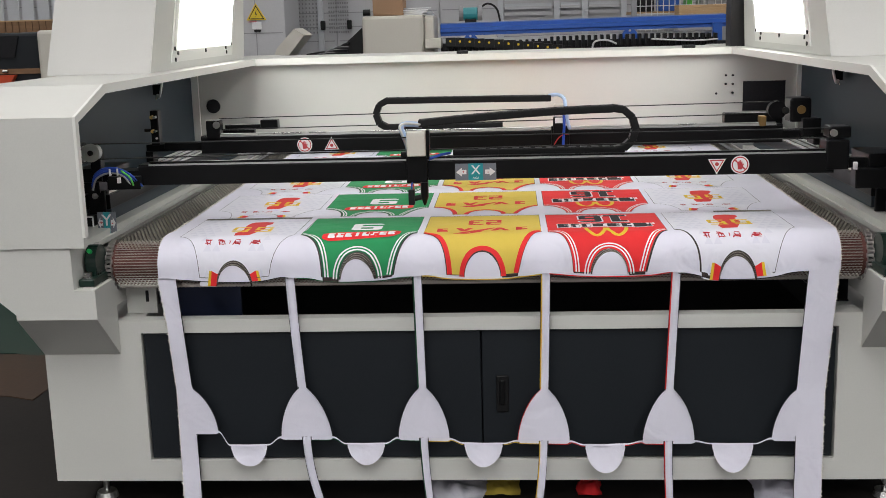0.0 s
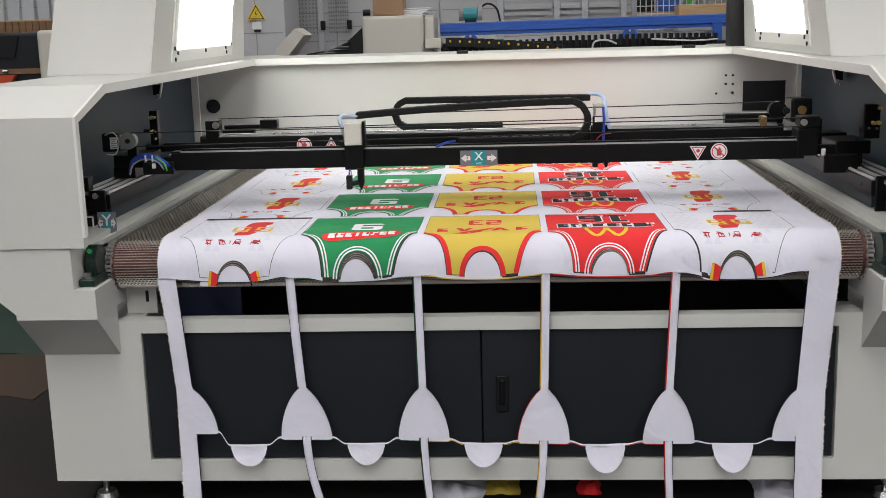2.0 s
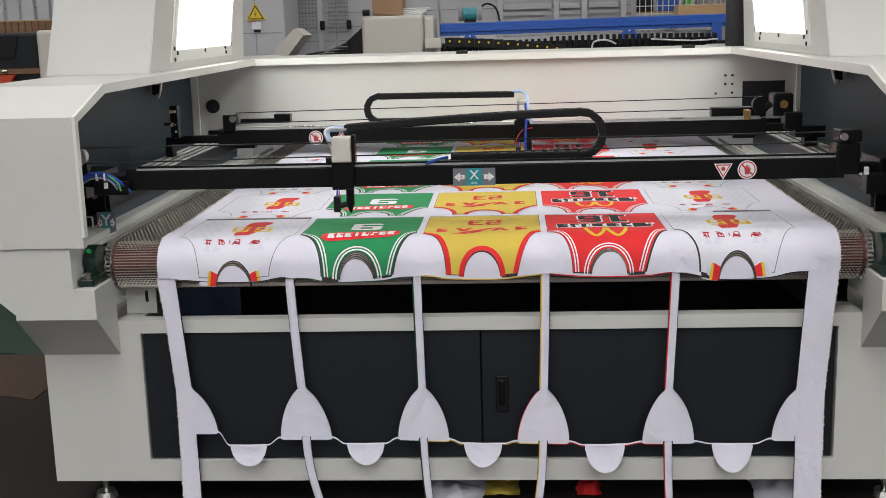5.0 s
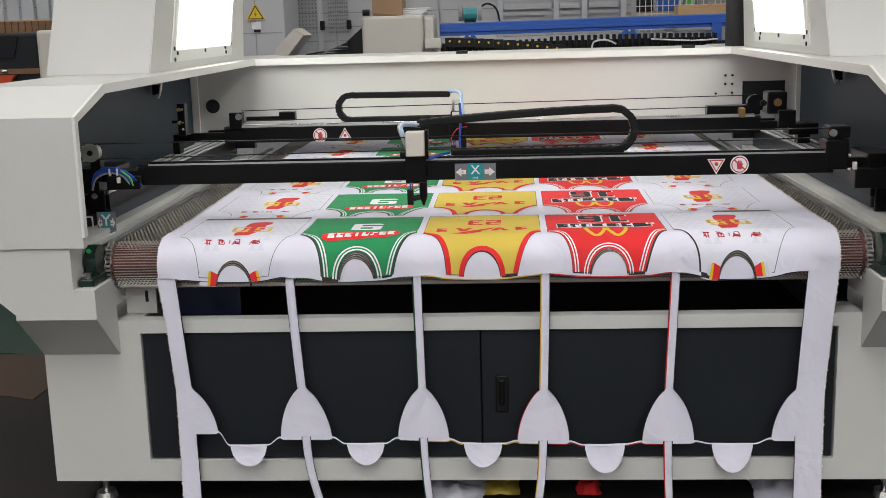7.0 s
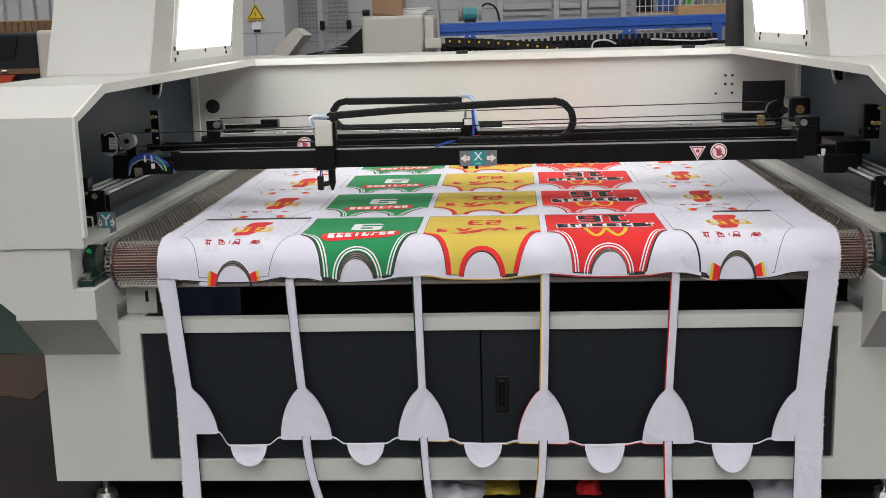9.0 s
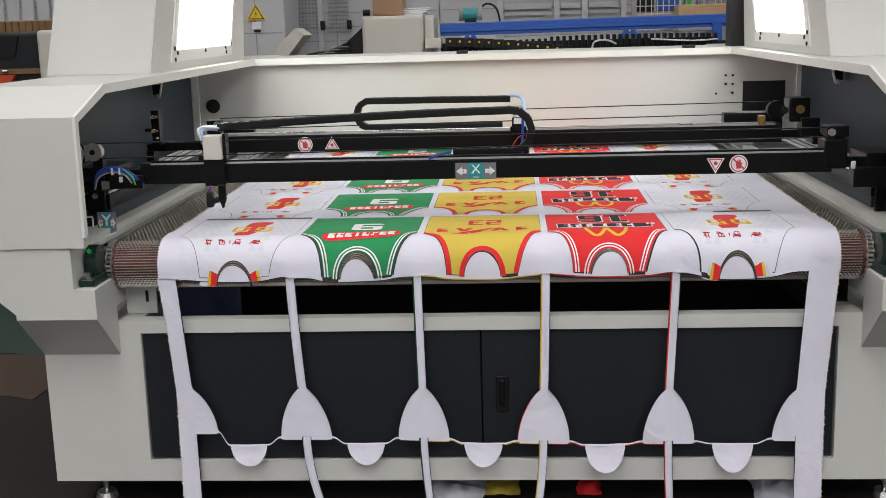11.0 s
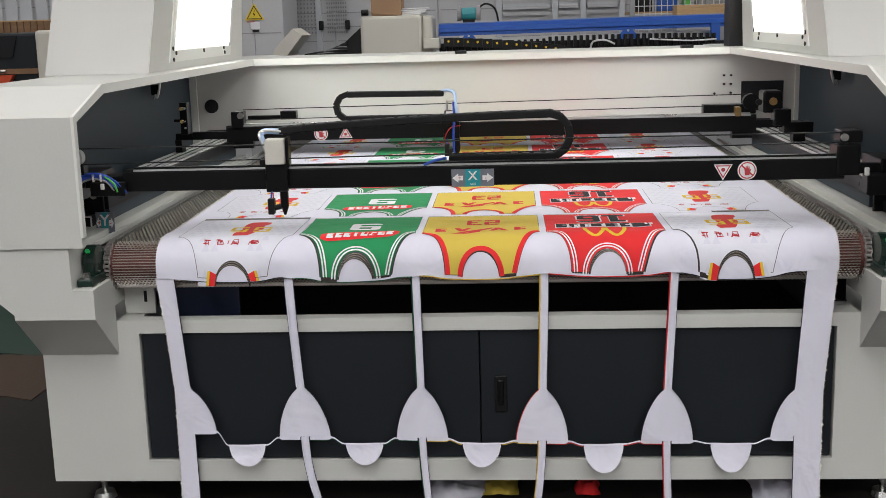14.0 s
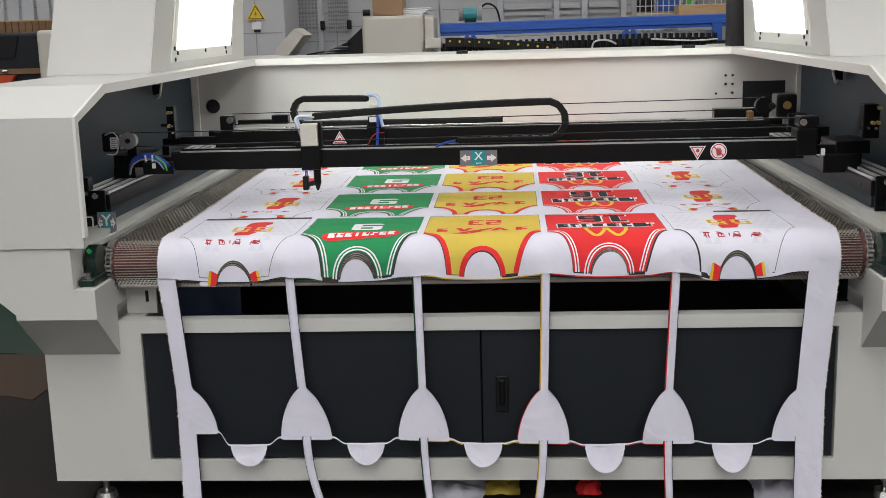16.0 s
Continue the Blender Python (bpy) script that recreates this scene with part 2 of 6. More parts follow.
# ---- hall ----
def build_hall():
    put_floor = put("floor", B(-16, 16, -12, 20, FLOOR - 0.2, FLOOR), FLOORM)
    tagged(put_floor, "worn concrete factory floor, darkened for shade", "floor", kind="structure")
    rng = random.Random(8)
    near = [(-9.0 + i * 0.12, 4.62 - 0.02 * math.sin(i) + rng.uniform(-0.03, 0.03)) for i in range(60)]
    edge = [(-1.86 - 0.01 * i + rng.uniform(-0.02, 0.02), 4.66 + i * 0.11) for i in range(30)]
    g = put("floor_paint", PR(near + edge + [(-9.0, 8.0)], "z", FLOOR, FLOOR + 0.004), FLOORG)
    tagged(g, "green painted walkway on the floor", "floor", kind="structure")
    far = [(-1.80 - i * 0.12, 4.60 + rng.uniform(-0.02, 0.02)) for i in range(60)]
    near = [(-8.9 + i * 0.12, 4.02 + rng.uniform(-0.05, 0.05)) for i in range(60)]
    o = put("floor_line", PR(far + near, "z", FLOOR, FLOOR + 0.004), FLOORO)
    tagged(o, "faded orange line painted on the floor", "floor line", kind="structure")
    for nm, bm in (("wall_north", B(-16, 16, 13.0, 13.2, FLOOR, ROOF)), ("wall_west", B(-16.2, -16, -12, 13.2, FLOOR, ROOF)), ("wall_east", B(16, 16.2, -12, 13.2, FLOOR, ROOF))):
        tagged(put(nm, bm, WALLM), "pale grey panelled factory wall", "wall", kind="structure")
    bm = bmesh.new()
    box(bm, -16, 16, -12.2, -12, FLOOR, 1.8)
    box(bm, -16, 16, -12.2, -12, 5.4, ROOF)
    xs = [-16.0] + [v for wx0, ww in FILL_WINDOWS for v in (wx0 - ww / 2, wx0 + ww / 2)] + [16.0]
    for i in range(0, len(xs), 2):
        box(bm, xs[i], xs[i + 1], -12.2, -12, 1.8, 5.4)
    tagged(put("wall_south", bm, WALLM), "pale grey panelled factory wall with added high windows", "wall", kind="structure")
    # glowing panes out of view, added to light the machine's front
    for k, (wx0, ww) in enumerate(FILL_WINDOWS):
        tagged(put("window_%d" % (k + 1), B(wx0 - ww / 2, wx0 + ww / 2, -12.12, -12.08, 1.8, 5.4), WINFILL), "unseen glowing window added as front fill", "window", kind="structure")
    # roof sheets between the roof lights
    bm = bmesh.new()
    edges = [-16.2]
    for sx, w in SKYLIGHTS:
        edges += [sx - w / 2, sx + w / 2]
    edges.append(16.2)
    for i in range(0, len(edges), 2):
        box(bm, edges[i], edges[i + 1], -12.2, 13.2, ROOF, ROOF + 0.1)
    tagged(put("ceiling", bm, ROOFM), "white sheet metal roof", "ceiling", kind="structure")
    # full-length glowing strips, out of view, added as overhead fill
    for sx, w in SKYLIGHTS:
        ob = put("roof_fill_strip", B(sx - w / 2, sx + w / 2, -12.2, 13.2, ROOF + 0.01, ROOF + 0.03), ROOFFILL)
        tagged(ob, "unseen glowing roof strip added as overhead fill", "skylight", kind="structure")


# ---- cutting machine ----
YF, YA, YR, YCAB = 2.86, 3.09, 4.99, 3.02
ZTOP, ZSTEP = 1.13, 0.715
XLIP, XIN, XOUT = -1.116, -1.419, -1.51


def span(fx, a, b):
    a, b = fx(a), fx(b)
    return min(a, b), max(a, b)


def build_machine():
    m = thing("laser_cutting_machine", "cream and slate fabric laser cutting machine on levelling feet", "machine")
    for side in (0, 1):
        fx = (lambda x: x) if side == 0 else mirror_x
        # upper shell: front, chamfer and top in one bent plate
        prof = [(YF, ZSTEP + 0.002), (YF, 1.06), (YA, ZTOP), (5.7, ZTOP), (5.7, ZTOP - 0.024), (YA + 0.004, ZTOP - 0.024), (YF + 0.022, 1.046), (YF + 0.022, ZSTEP + 0.002)]
        part("tower_shell", PR(prof, "x", *span(fx, XOUT, XLIP - 0.006)), CREAM, m)
        lip = [(YF - 0.002, ZSTEP + 0.03), (YF - 0.002, 1.0605), (YA - 0.001, ZTOP + 0.002), (YR + 0.02, ZTOP + 0.002), (YR + 0.02, ZTOP - 0.024), (YA + 0.006, ZTOP - 0.024), (YF + 0.02, 1.046), (YF + 0.02, ZSTEP + 0.03)]
        part("edge_lip", PR(lip, "x", *span(fx, XLIP - 0.008, XLIP)), LIP, m, "white folded edge of the tower opening")
        # lower block with the bearing notch
        blk = [(fx(x), z) for x, z in ((XOUT, ZSTEP), (-1.164, ZSTEP), (-1.164, 0.602), (-1.107, 0.602), (-1.107, 0.522), (-1.327, 0.522), (-1.327, 0.536), (XOUT, 0.696))]
        bm = PR(blk, "y", YF + 0.006, 4.95)
        part("tower_base", bm, CREAM, m)
        part("overhang", PR([(YF + 0.0065, 0.5215), (YCAB + 0.001, 0.380), (YCAB + 0.001, 0.5215)], "x", *span(fx, -1.327, -1.1075)), CREAM, m)
        # inside
        part("inner_wall", B(*span(fx, XIN - 0.01, XIN), 3.34, YR + 0.03, 0.62, ZTOP - 0.026), SLATE, m, "slate grey inner wall")
        part("inner_wall", B(*span(fx, XIN - 0.016, XIN - 0.006), YF + 0.024, 3.336, 0.62, ZTOP - 0.05), SLATE, m)
        part("side_tray", B(*span(fx, XIN, -1.168), YF + 0.04, YR + 0.02, 0.660, 0.668), CREAMDK, m)
        tray = [(fx(x), z) for x, z in ((-1.205, 0.672), (-1.150, 0.704), (-1.142, 0.704), (-1.142, 0.690), (-1.20, 0.664))]
        part("belt_guard", PR(tray, "y", YF + 0.16, YR + 0.4), CREAM, m)
        # lamp cabinet on the tower
        xa, xb = -1.20, XOUT
        y0, y1, z0, z1 = 3.76, 5.13, ZTOP + 0.001, 2.15
        k = 0.51
        body = [(y0, z0), (y0 + (z1 - z0) * k, z1), (y1 + (z1 - z0) * 0.2, z1), (y1, z0)]
        part("lamp_cabinet", PR(body, "x", *span(fx, -1.55, xa)), CREAMDK, m)
        part("side_sheet", PR([(y0 + 0.003, z0), (y0 + 0.003 + (z1 - z0) * k, z1), (y1 - 0.004 + (z1 - z0) * 0.2, z1), (y1 - 0.004, z0)], "x", *span(fx, xa, xa + 0.003)), CREAM, m)
        pz, pz1 = 1.158, 2.0
        pan = [(4.00, pz), (4.00 + (pz1 - pz) * 0.5, pz1), (4.90 + (pz1 - pz) * 0.5, pz1), (4.89, pz)]
        lp = part("lamp_frame", PR(pan, "x", *span(fx, xa + 0.003, xa + 0.007)), LIP, m, "white screwed frame round the lamp")
        gl = [(4.075, 1.2005), (4.075 + (1.95 - 1.2) * 0.5, 1.95), (4.865 + (1.95 - 1.2) * 0.5, 1.95), (4.865, 1.2)]
        part("lamp_panel", PR(gl, "x", *span(fx, xa + 0.007, xa + 0.010)), LAMPW, m, "glowing white lamp panel")
        for sy, sz in ((4.045, 1.205), (4.08, 1.188), (4.045, 1.166), (4.46, 1.188), (4.78, 1.192), (4.79, 1.172), (4.88, 1.205)):
            part("screw", C((fx(xa + 0.006), sy, sz), (fx(xa + 0.0105), sy, sz), 0.0075, 8), BLACKP, lp)
        part("rear_post", B(*span(fx, -1.62, -1.150 if side else -1.30), 5.20, 5.32, ZTOP, 2.2), POST, m, "dark bronze rear post")
        # hanging switch under the top
        ys = 4.42 if side == 0 else 4.34
        sw = part("limit_switch", B(*span(fx, -1.405, -1.372), ys, ys + 0.035, 1.020, 1.060, 0.004), BLACKP, m)
        part("switch_lever", C((fx(-1.388), ys - 0.002, 1.022), (fx(-1.392), ys - 0.004, 1.002), 0.003, 8), STEEL, sw)
        part("cable", pipe(bmesh.new(), curve_pts([(fx(-1.366), ys, 1.100), (fx(-1.362), ys - 0.01, 1.07), (fx(-1.368), ys - 0.012, 1.035), (fx(-1.378), ys - 0.008, 1.012), (fx(-1.386), ys - 0.004, 1.022)]), 0.005), ALU, sw, "ribbed silver cable")
        # bearing block on its shelf
        by = 3.07
        bb = part("bearing_block", B(*span(fx, -1.161, -1.119), by - 0.175, by - 0.02, 0.604, 0.625, 0.004), GREENCAST, m, "dark green cast iron bearing block")
        bm = bmesh.new()
        cyl(bm, (fx(-1.156), by - 0.09, 0.662), (fx(-1.126), by - 0.09, 0.662), 0.042, 24)
        box(bm, *span(fx, -1.155, -1.127), by - 0.130, by - 0.05, 0.622, 0.66, 0.004)
        part("housing", bm, GREENCAST, bb)
        part("grease_cap", C((fx(-1.141), by - 0.125, 0.690), (fx(-1.141), by - 0.135, 0.696), 0.006, 10), mat("bright_green_paint", (0.02, 0.5, 0.12), 0.3, 0, 0.05), bb, "bright green cap")
        part("bolt", C((fx(-1.141), by - 0.155, 0.624), (fx(-1.141), by - 0.155, 0.640), 0.011, 6), STEEL, bb)
        part("base_plate", B(*span(fx, -1.162, -1.116), by - 0.178, by - 0.01, 0.6025, 0.605), STEEL, bb)
        part("shaft", C((fx(-1.16), by, 0.63), (fx(-1.10), by, 0.63), 0.02, 16), STEEL, m)
        # levelling feet and castors
        ft = part("levelling_foot", C((fx(-1.222), 3.12, FLOOR + 0.012), (fx(-1.222), 3.12, 0.0), 0.009, 10), STEEL, m)
        part("foot_pad", C((fx(-1.222), 3.12, FLOOR), (fx(-1.222), 3.12, FLOOR + 0.018), 0.034, 20, 0.028), STEEL, ft)
        part("lock_nut", C((fx(-1.222), 3.12, -0.014), (fx(-1.222), 3.12, -0.001), 0.017, 6), STEEL, ft)
        cs = part("castor", C((fx(-1.15) - 0.015, 3.22, FLOOR + 0.034), (fx(-1.15) + 0.015, 3.22, FLOOR + 0.034), 0.034, 20), RUBBER, m)
        part("castor_fork", B(fx(-1.15) - 0.022, fx(-1.15) + 0.022, 3.20, 3.25, FLOOR + 0.045, 0.0), GREYP, cs)
    # rear bridge and back wall
    x0, x1 = XIN, mirror_x(XIN)
    part("rear_top", B(XLIP + 0.0005, mirror_x(XLIP) - 0.0005, YR, YR + 0.55, ZTOP - 0.005, ZTOP), CREAMDK, m)
    part("rear_lip", B(XLIP + 0.0005, mirror_x(XLIP) - 0.0005, YR - 0.004, YR + 0.004, ZTOP - 0.026, ZTOP + 0.003), LIP, m, "white folded front edge")
    bw = part("back_wall", B(x0 + 0.012, x1 - 0.012, YR + 0.035, YR + 0.05, 0.772, ZTOP - 0.006), CREAM, m, "cream painted back wall")
    for sx in (x0 + 0.004, x1 - 0.018):
        part("corner_strip", B(sx, sx + 0.03, YR + 0.02, YR + 0.034, 0.70, ZTOP - 0.026, 0.002), LIP, m)
    # hole and recess are dark pieces on the wall, their inner shade painted
    part("painted_cable_hole", C((-1.325, YR + 0.037, 0.929), (-1.325, YR + 0.031, 0.929), 0.031, 28), DARKIN, bw)
    part("painted_wall_recess", B(1.005, 1.185, YR + 0.030, YR + 0.0345, 0.858, 0.985), DARKIN, bw)
    for sx, sz in ((0.930, 1.012), (0.960, 1.012), (0.930, 0.975), (0.960, 0.975), (0.890, 0.935), (0.960, 0.937)):
        part("screw", C((sx, YR + 0.036, sz), (sx, YR + 0.025, sz), 0.005, 8), BLACKP, bw)
    # lower cabinet
    cx0, cx1 = -1.327, mirror_x(-1.327)
    px0, px1, pz0, pz1 = -1.046, 0.877, 0.062, 0.440
    bm = bmesh.new()
    xp = mirror_x(-1.107)
    for q in ((cx0, px0, 0, 0.38), (px1, cx1, 0, 0.38), (-1.107, px0, 0.38, 0.478), (px1, xp, 0.38, 0.478)):
        box(bm, q[0], q[1], YCAB, 4.9, q[2], q[3])
    for q in ((px0, px1, pz1, 0.478), (px0, px1, 0, pz0)):
        box(bm, q[0], q[1], YCAB, YCAB + 0.045, q[2], q[3])
    part("cabinet_frame", bm, CREAM, m)
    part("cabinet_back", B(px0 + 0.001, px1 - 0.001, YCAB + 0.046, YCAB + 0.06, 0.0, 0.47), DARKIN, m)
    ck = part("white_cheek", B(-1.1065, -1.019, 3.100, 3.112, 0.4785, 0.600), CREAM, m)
    # slot drawn as a dark plate in place of a shaded opening
    part("painted_cable_hole", B(-1.050, -1.041, 3.0975, 3.1005, 0.512, 0.545, 0.001), DARKIN, ck)
    # added dark sheets hide the bay's lit sides and stand for its shade
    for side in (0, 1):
        part("bay_side_shade", B(*span((lambda x: x) if side == 0 else mirror_x, -1.1062, -1.1045), 3.16, 3.745, 0.479, 0.66), DARKIN, m)
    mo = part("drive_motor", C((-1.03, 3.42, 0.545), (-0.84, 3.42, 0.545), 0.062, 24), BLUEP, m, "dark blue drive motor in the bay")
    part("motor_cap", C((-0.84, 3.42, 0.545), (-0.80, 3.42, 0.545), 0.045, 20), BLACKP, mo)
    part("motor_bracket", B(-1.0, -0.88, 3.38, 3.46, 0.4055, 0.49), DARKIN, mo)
    # blue plate, coloured darker to look shaded
    part("blue_plate", B(-1.018, -0.80, 3.20, 3.212, 0.4055, 0.600), BLUESHADE, m, "blue plate in the bay, darkened for shade")
    # more dark sheets, and a dark back, painting the bay's shade
    part("bay_lining_shade", B(px1 - 0.003, px1 - 0.0008, YCAB + 0.07, 3.744, 0.4058, 0.4775), DARKIN, m)
    part("bay_lining_shade", B(px1, 0.9345, 3.14, 3.744, 0.4785, 0.4825), DARKIN, m)
    part("bay_back_shade", B(-1.07, 0.90, 3.75, 3.78, 0.47, 0.66), DARKIN, m)
    for a, b in ((px0 + 0.004, -0.094), (-0.090, px1 - 0.004)):
        d = part("cabinet_door", B(a, b, YCAB + 0.010, YCAB + 0.030, pz0 + 0.004, pz1 - 0.004, 0.002), DOORM, m, "anthracite steel cabinet door")
        if a > -0.5:
            h = part("door_handle", B(-0.052, -0.017, YCAB + 0.004, YCAB + 0.012, 0.199, 0.307, 0.004), BLACKP, d, "black recessed pull handle")
            part("latch", B(-0.044, -0.027, YCAB - 0.001, YCAB + 0.006, 0.222, 0.296, 0.005), BLACK, h)
    # dark sheet laid inside the bay below the belt, shade in its colour
    part("bay_floor_shade", B(-1.06, 0.90, YCAB + 0.046, 3.74, 0.40, 0.405), DARKIN, m)
    # fixed rails along the sides
    for side in (0, 1):
        fx = (lambda x: x) if side == 0 else mirror_x
        r = part("side_rail", B(*span(fx, -1.300, -1.185), 3.25, 4.93, 0.757, 0.800, 0.002), BLACK, m, "black profile rail")
        for dx in (-1.293, -1.262, -1.228, -1.200):
            part("guide_strip", B(*span(fx, dx, dx + 0.0075), 3.27, 4.92, 0.8005, 0.808, 0.001), GUIDE, r, "bright steel guide strip")
        part("rail_beam", B(*span(fx, -1.290, -1.205), 3.31, 4.93, 0.676, 0.756, 0.002), SLATE, m)
        part("end_plate", B(*span(fx, -1.245, -1.195), 3.238, 3.249, 0.690, 0.815, 0.003), BLACK, r)
        part("end_clamp", C((fx(-1.222), 3.238, 0.800), (fx(-1.222), 3.230, 0.800), 0.009, 12), STEEL, r)
        part("square_tube", B(*span(fx, -1.262, -1.222), 3.20, 3.286, 0.680, 0.745, 0.002), BLACK, r)
        bm = bmesh.new()
        for q in ((-1.263, -1.259, 0.679, 0.746), (-1.224, -1.220, 0.679, 0.746), (-1.263, -1.220, 0.679, 0.683), (-1.263, -1.220, 0.742, 0.746)):
            box(bm, *span(fx, q[0], q[1]), 3.1965, 3.1995, q[2], q[3])
        part("tube_rim", bm, STKWHT, r)
        part("rail_stop", B(*span(fx, -1.30, -1.25), 3.26, 3.30, 0.809, 0.850, 0.003), BLACK, r)
        part("rear_bracket", B(*span(fx, -1.30, -1.10), 4.82, 4.86, 0.76, 0.84, 0.003), BLACK, m)
        # slotted cable duct behind the rail
        dct = part("cable_duct", B(*span(fx, -1.385, -1.33), 3.05, 4.7, 0.67, 0.75, 0.003), BLACKP, m)
        for i in range(26):
            part("duct_slot", B(*span(fx, -1.3295, -1.326), 3.08 + i * 0.06, 3.105 + i * 0.06, 0.70, 0.745), GREYP, dct)
    # axis label on the rail end
    yl = part("axis_label", B(-1.199, -1.145, 3.174, 3.1775, 0.699, 0.761), STKGREY, m, "grey and teal axis label with a white letter")
    label_art(yl, "Y", -1.172, 3.1735, 0.730, 0.054, 0.062)
    return m


def label_art(parent, letter, x, y, z, w, h):
    """Teal field with a letter, and a white arrow at each side, on an upright label."""
    part("teal_field", B(x - w * 0.18, x + w * 0.18, y - 0.0004, y + 0.0004, z - h / 2, z + h / 2), STKTEAL, parent)
    bm = text_mesh(letter, h * 0.75)
    bm.transform(Matrix.Translation((x, y - 0.0009, z + h * 0.10)) @ Matrix.Rotation(radians(90), 4, "X"))
    part("letter", bm, STKWHT, parent)
    bm = text_mesh("AXIS", h * 0.17)
    bm.transform(Matrix.Translation((x, y - 0.0009, z - h * 0.35)) @ Matrix.Rotation(radians(90), 4, "X"))
    part("letter", bm, STKWHT, parent)
    for s in (-1, 1):
        c = x + s * w * 0.34
        a = w * 0.14
        pts = [(c + s * a, z), (c - s * a * 0.0, z + h * 0.26), (c, z + h * 0.13), (c - s * a * 0.8, z + h * 0.13), (c - s * a * 0.8, z - h * 0.13), (c, z - h * 0.13), (c, z - h * 0.26)]
        ar = part("arrow", PR(pts, "y", y - 0.0009, y), STKWHT, parent)
        bm = text_mesh("+" if s < 0 else "-", h * 0.3)
        bm.transform(Matrix.Translation((c - s * a * 0.25, y - 0.0014, z)) @ Matrix.Rotation(radians(90), 4, "X"))
        part("sign", bm, STKRED, ar)


# ---- conveyor ----
YC, RB = 3.07, 0.0705


def build_conveyor():
    cv = thing("conveyor_belt", "woven steel wire conveyor belt running over a front roller", "conveyor")
    x0, x1 = -1.122, mirror_x(-1.122)
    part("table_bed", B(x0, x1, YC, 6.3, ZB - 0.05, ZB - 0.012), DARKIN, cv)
    part("roller", C((x0 + 0.01, YC, ZB - RB), (x1 - 0.01, YC, ZB - RB), RB - 0.010, 40), WIREDK, cv, smooth=False)

    def at(s, lift=0.0):
        r = RB + lift
        if s <= 0:
            return YC - s, ZB + lift
        a = s / RB
        if a < math.pi:
            return YC - r * math.sin(a), ZB - RB + r * math.cos(a)
        return YC + (s - math.pi * RB), ZB - 2 * RB - lift

    def zigzag(xa, xb, s_list, step=0.0075, amp=0.0026):
        wire = 0.0014 if amp < 0.005 else 0.0026
        vs, fs = [], []
        n = int((xb - xa) / step)
        for j, s in enumerate(s_list):
            base = len(vs)
            for i in range(n + 1):
                x = xa + (xb - xa) * i / n
                up = (i + j) % 2
                ds = amp if up else -amp
                for w, l in ((-wire, -0.0062), (0.0, (-0.0016 if up else -0.0060)), (wire, -0.0062)):
                    y, z = at(s + ds + w, l)
                    vs.append((x, y, z))
            for i in range(n):
                for k in range(2):
                    a = base + i * 3 + k
                    fs.append((a, a + 1, a + 4, a + 3))
        me = bpy.data.meshes.new("wire_weave")
        me.from_pydata(vs, [], fs)
        return me

    flat = [-i * 0.0145 for i in range(167)]
    arc = [0.004 + i * 0.0088 for i in range(34)]
    for nm, xa, xb, ss, mt in (("wire_weave", x0 + 0.02, -0.93, flat, WIRE), ("wire_weave", 0.80, x1 - 0.02, flat, WIRE), ("wire_weave", x0 + 0.022, x1 - 0.026, arc, WIREB)):
        me = zigzag(xa, xb, ss, 0.0056, 0.0060) if ss is flat else zigzag(xa, xb, ss, 0.0050, 0.0003)
        me.materials.append(mt)
        ob = new(nm, me)
        ob.parent = cv
        tagged(ob, "woven steel wire", kind="stuff")
    part("belt_sheet", B(x0 + 0.02, x1 - 0.02, YC, 6.3, ZB - 0.011, ZB - 0.0055), SLIT, cv)
    # roller chain along both edges
    lk = bmesh.new()
    for dx in (-0.0072, 0.0072):
        box(lk, dx - 0.0014, dx + 0.0014, -0.0082, 0.0050, -0.0055, 0.0055, 0.0012)
    cyl(lk, (-0.0062, -0.0020, 0.001), (0.0062, -0.0020, 0.001), 0.0042, 8)
    me = bpy.data.meshes.new("chain_link")
    lk.to_mesh(me)
    lk.free()
    me.materials.append(CHAINM)
    for xs in (x0 + 0.007, x1 - 0.007):
        for i in range(-70, 19):
            s = i * 0.0125
            y, z = at(s, -0.004)
            a = 0 if s <= 0 else min(s / RB, math.pi)
            ob = new("chain_link", me)
            ob.parent = cv
            ob.location, ob.rotation_euler = (xs + (0.0012 if i % 2 else -0.0012), y, z), (a, 0, 0)
    return cv


# ---- cloth ----
UL, UR, XF = -2.54, 2.73, -0.086
SH = 0.141          # the first cut hem, from the fold


def pitch(s):
    return 0.3495 + 0.0075 * min(1.0, max(0.0, (-s - 0.25) / 1.0))


def fm(u, s, lift=0.0):
    """Cloth coordinates: u in jersey widths from the middle, s metres from the fold towards the front."""
    x = XF + u * pitch(s)
    if s <= 0:
        return Vector((x, YC - s, ZB + 0.003 + lift))
    r = RB + 0.003 + lift
    a = s / RB
    if a < math.pi / 2:
        return Vector((x, YC - r * math.sin(a), ZB - RB + r * math.cos(a)))
    return Vector((x, YC - r, ZB - RB - (s - RB * math.pi / 2)))


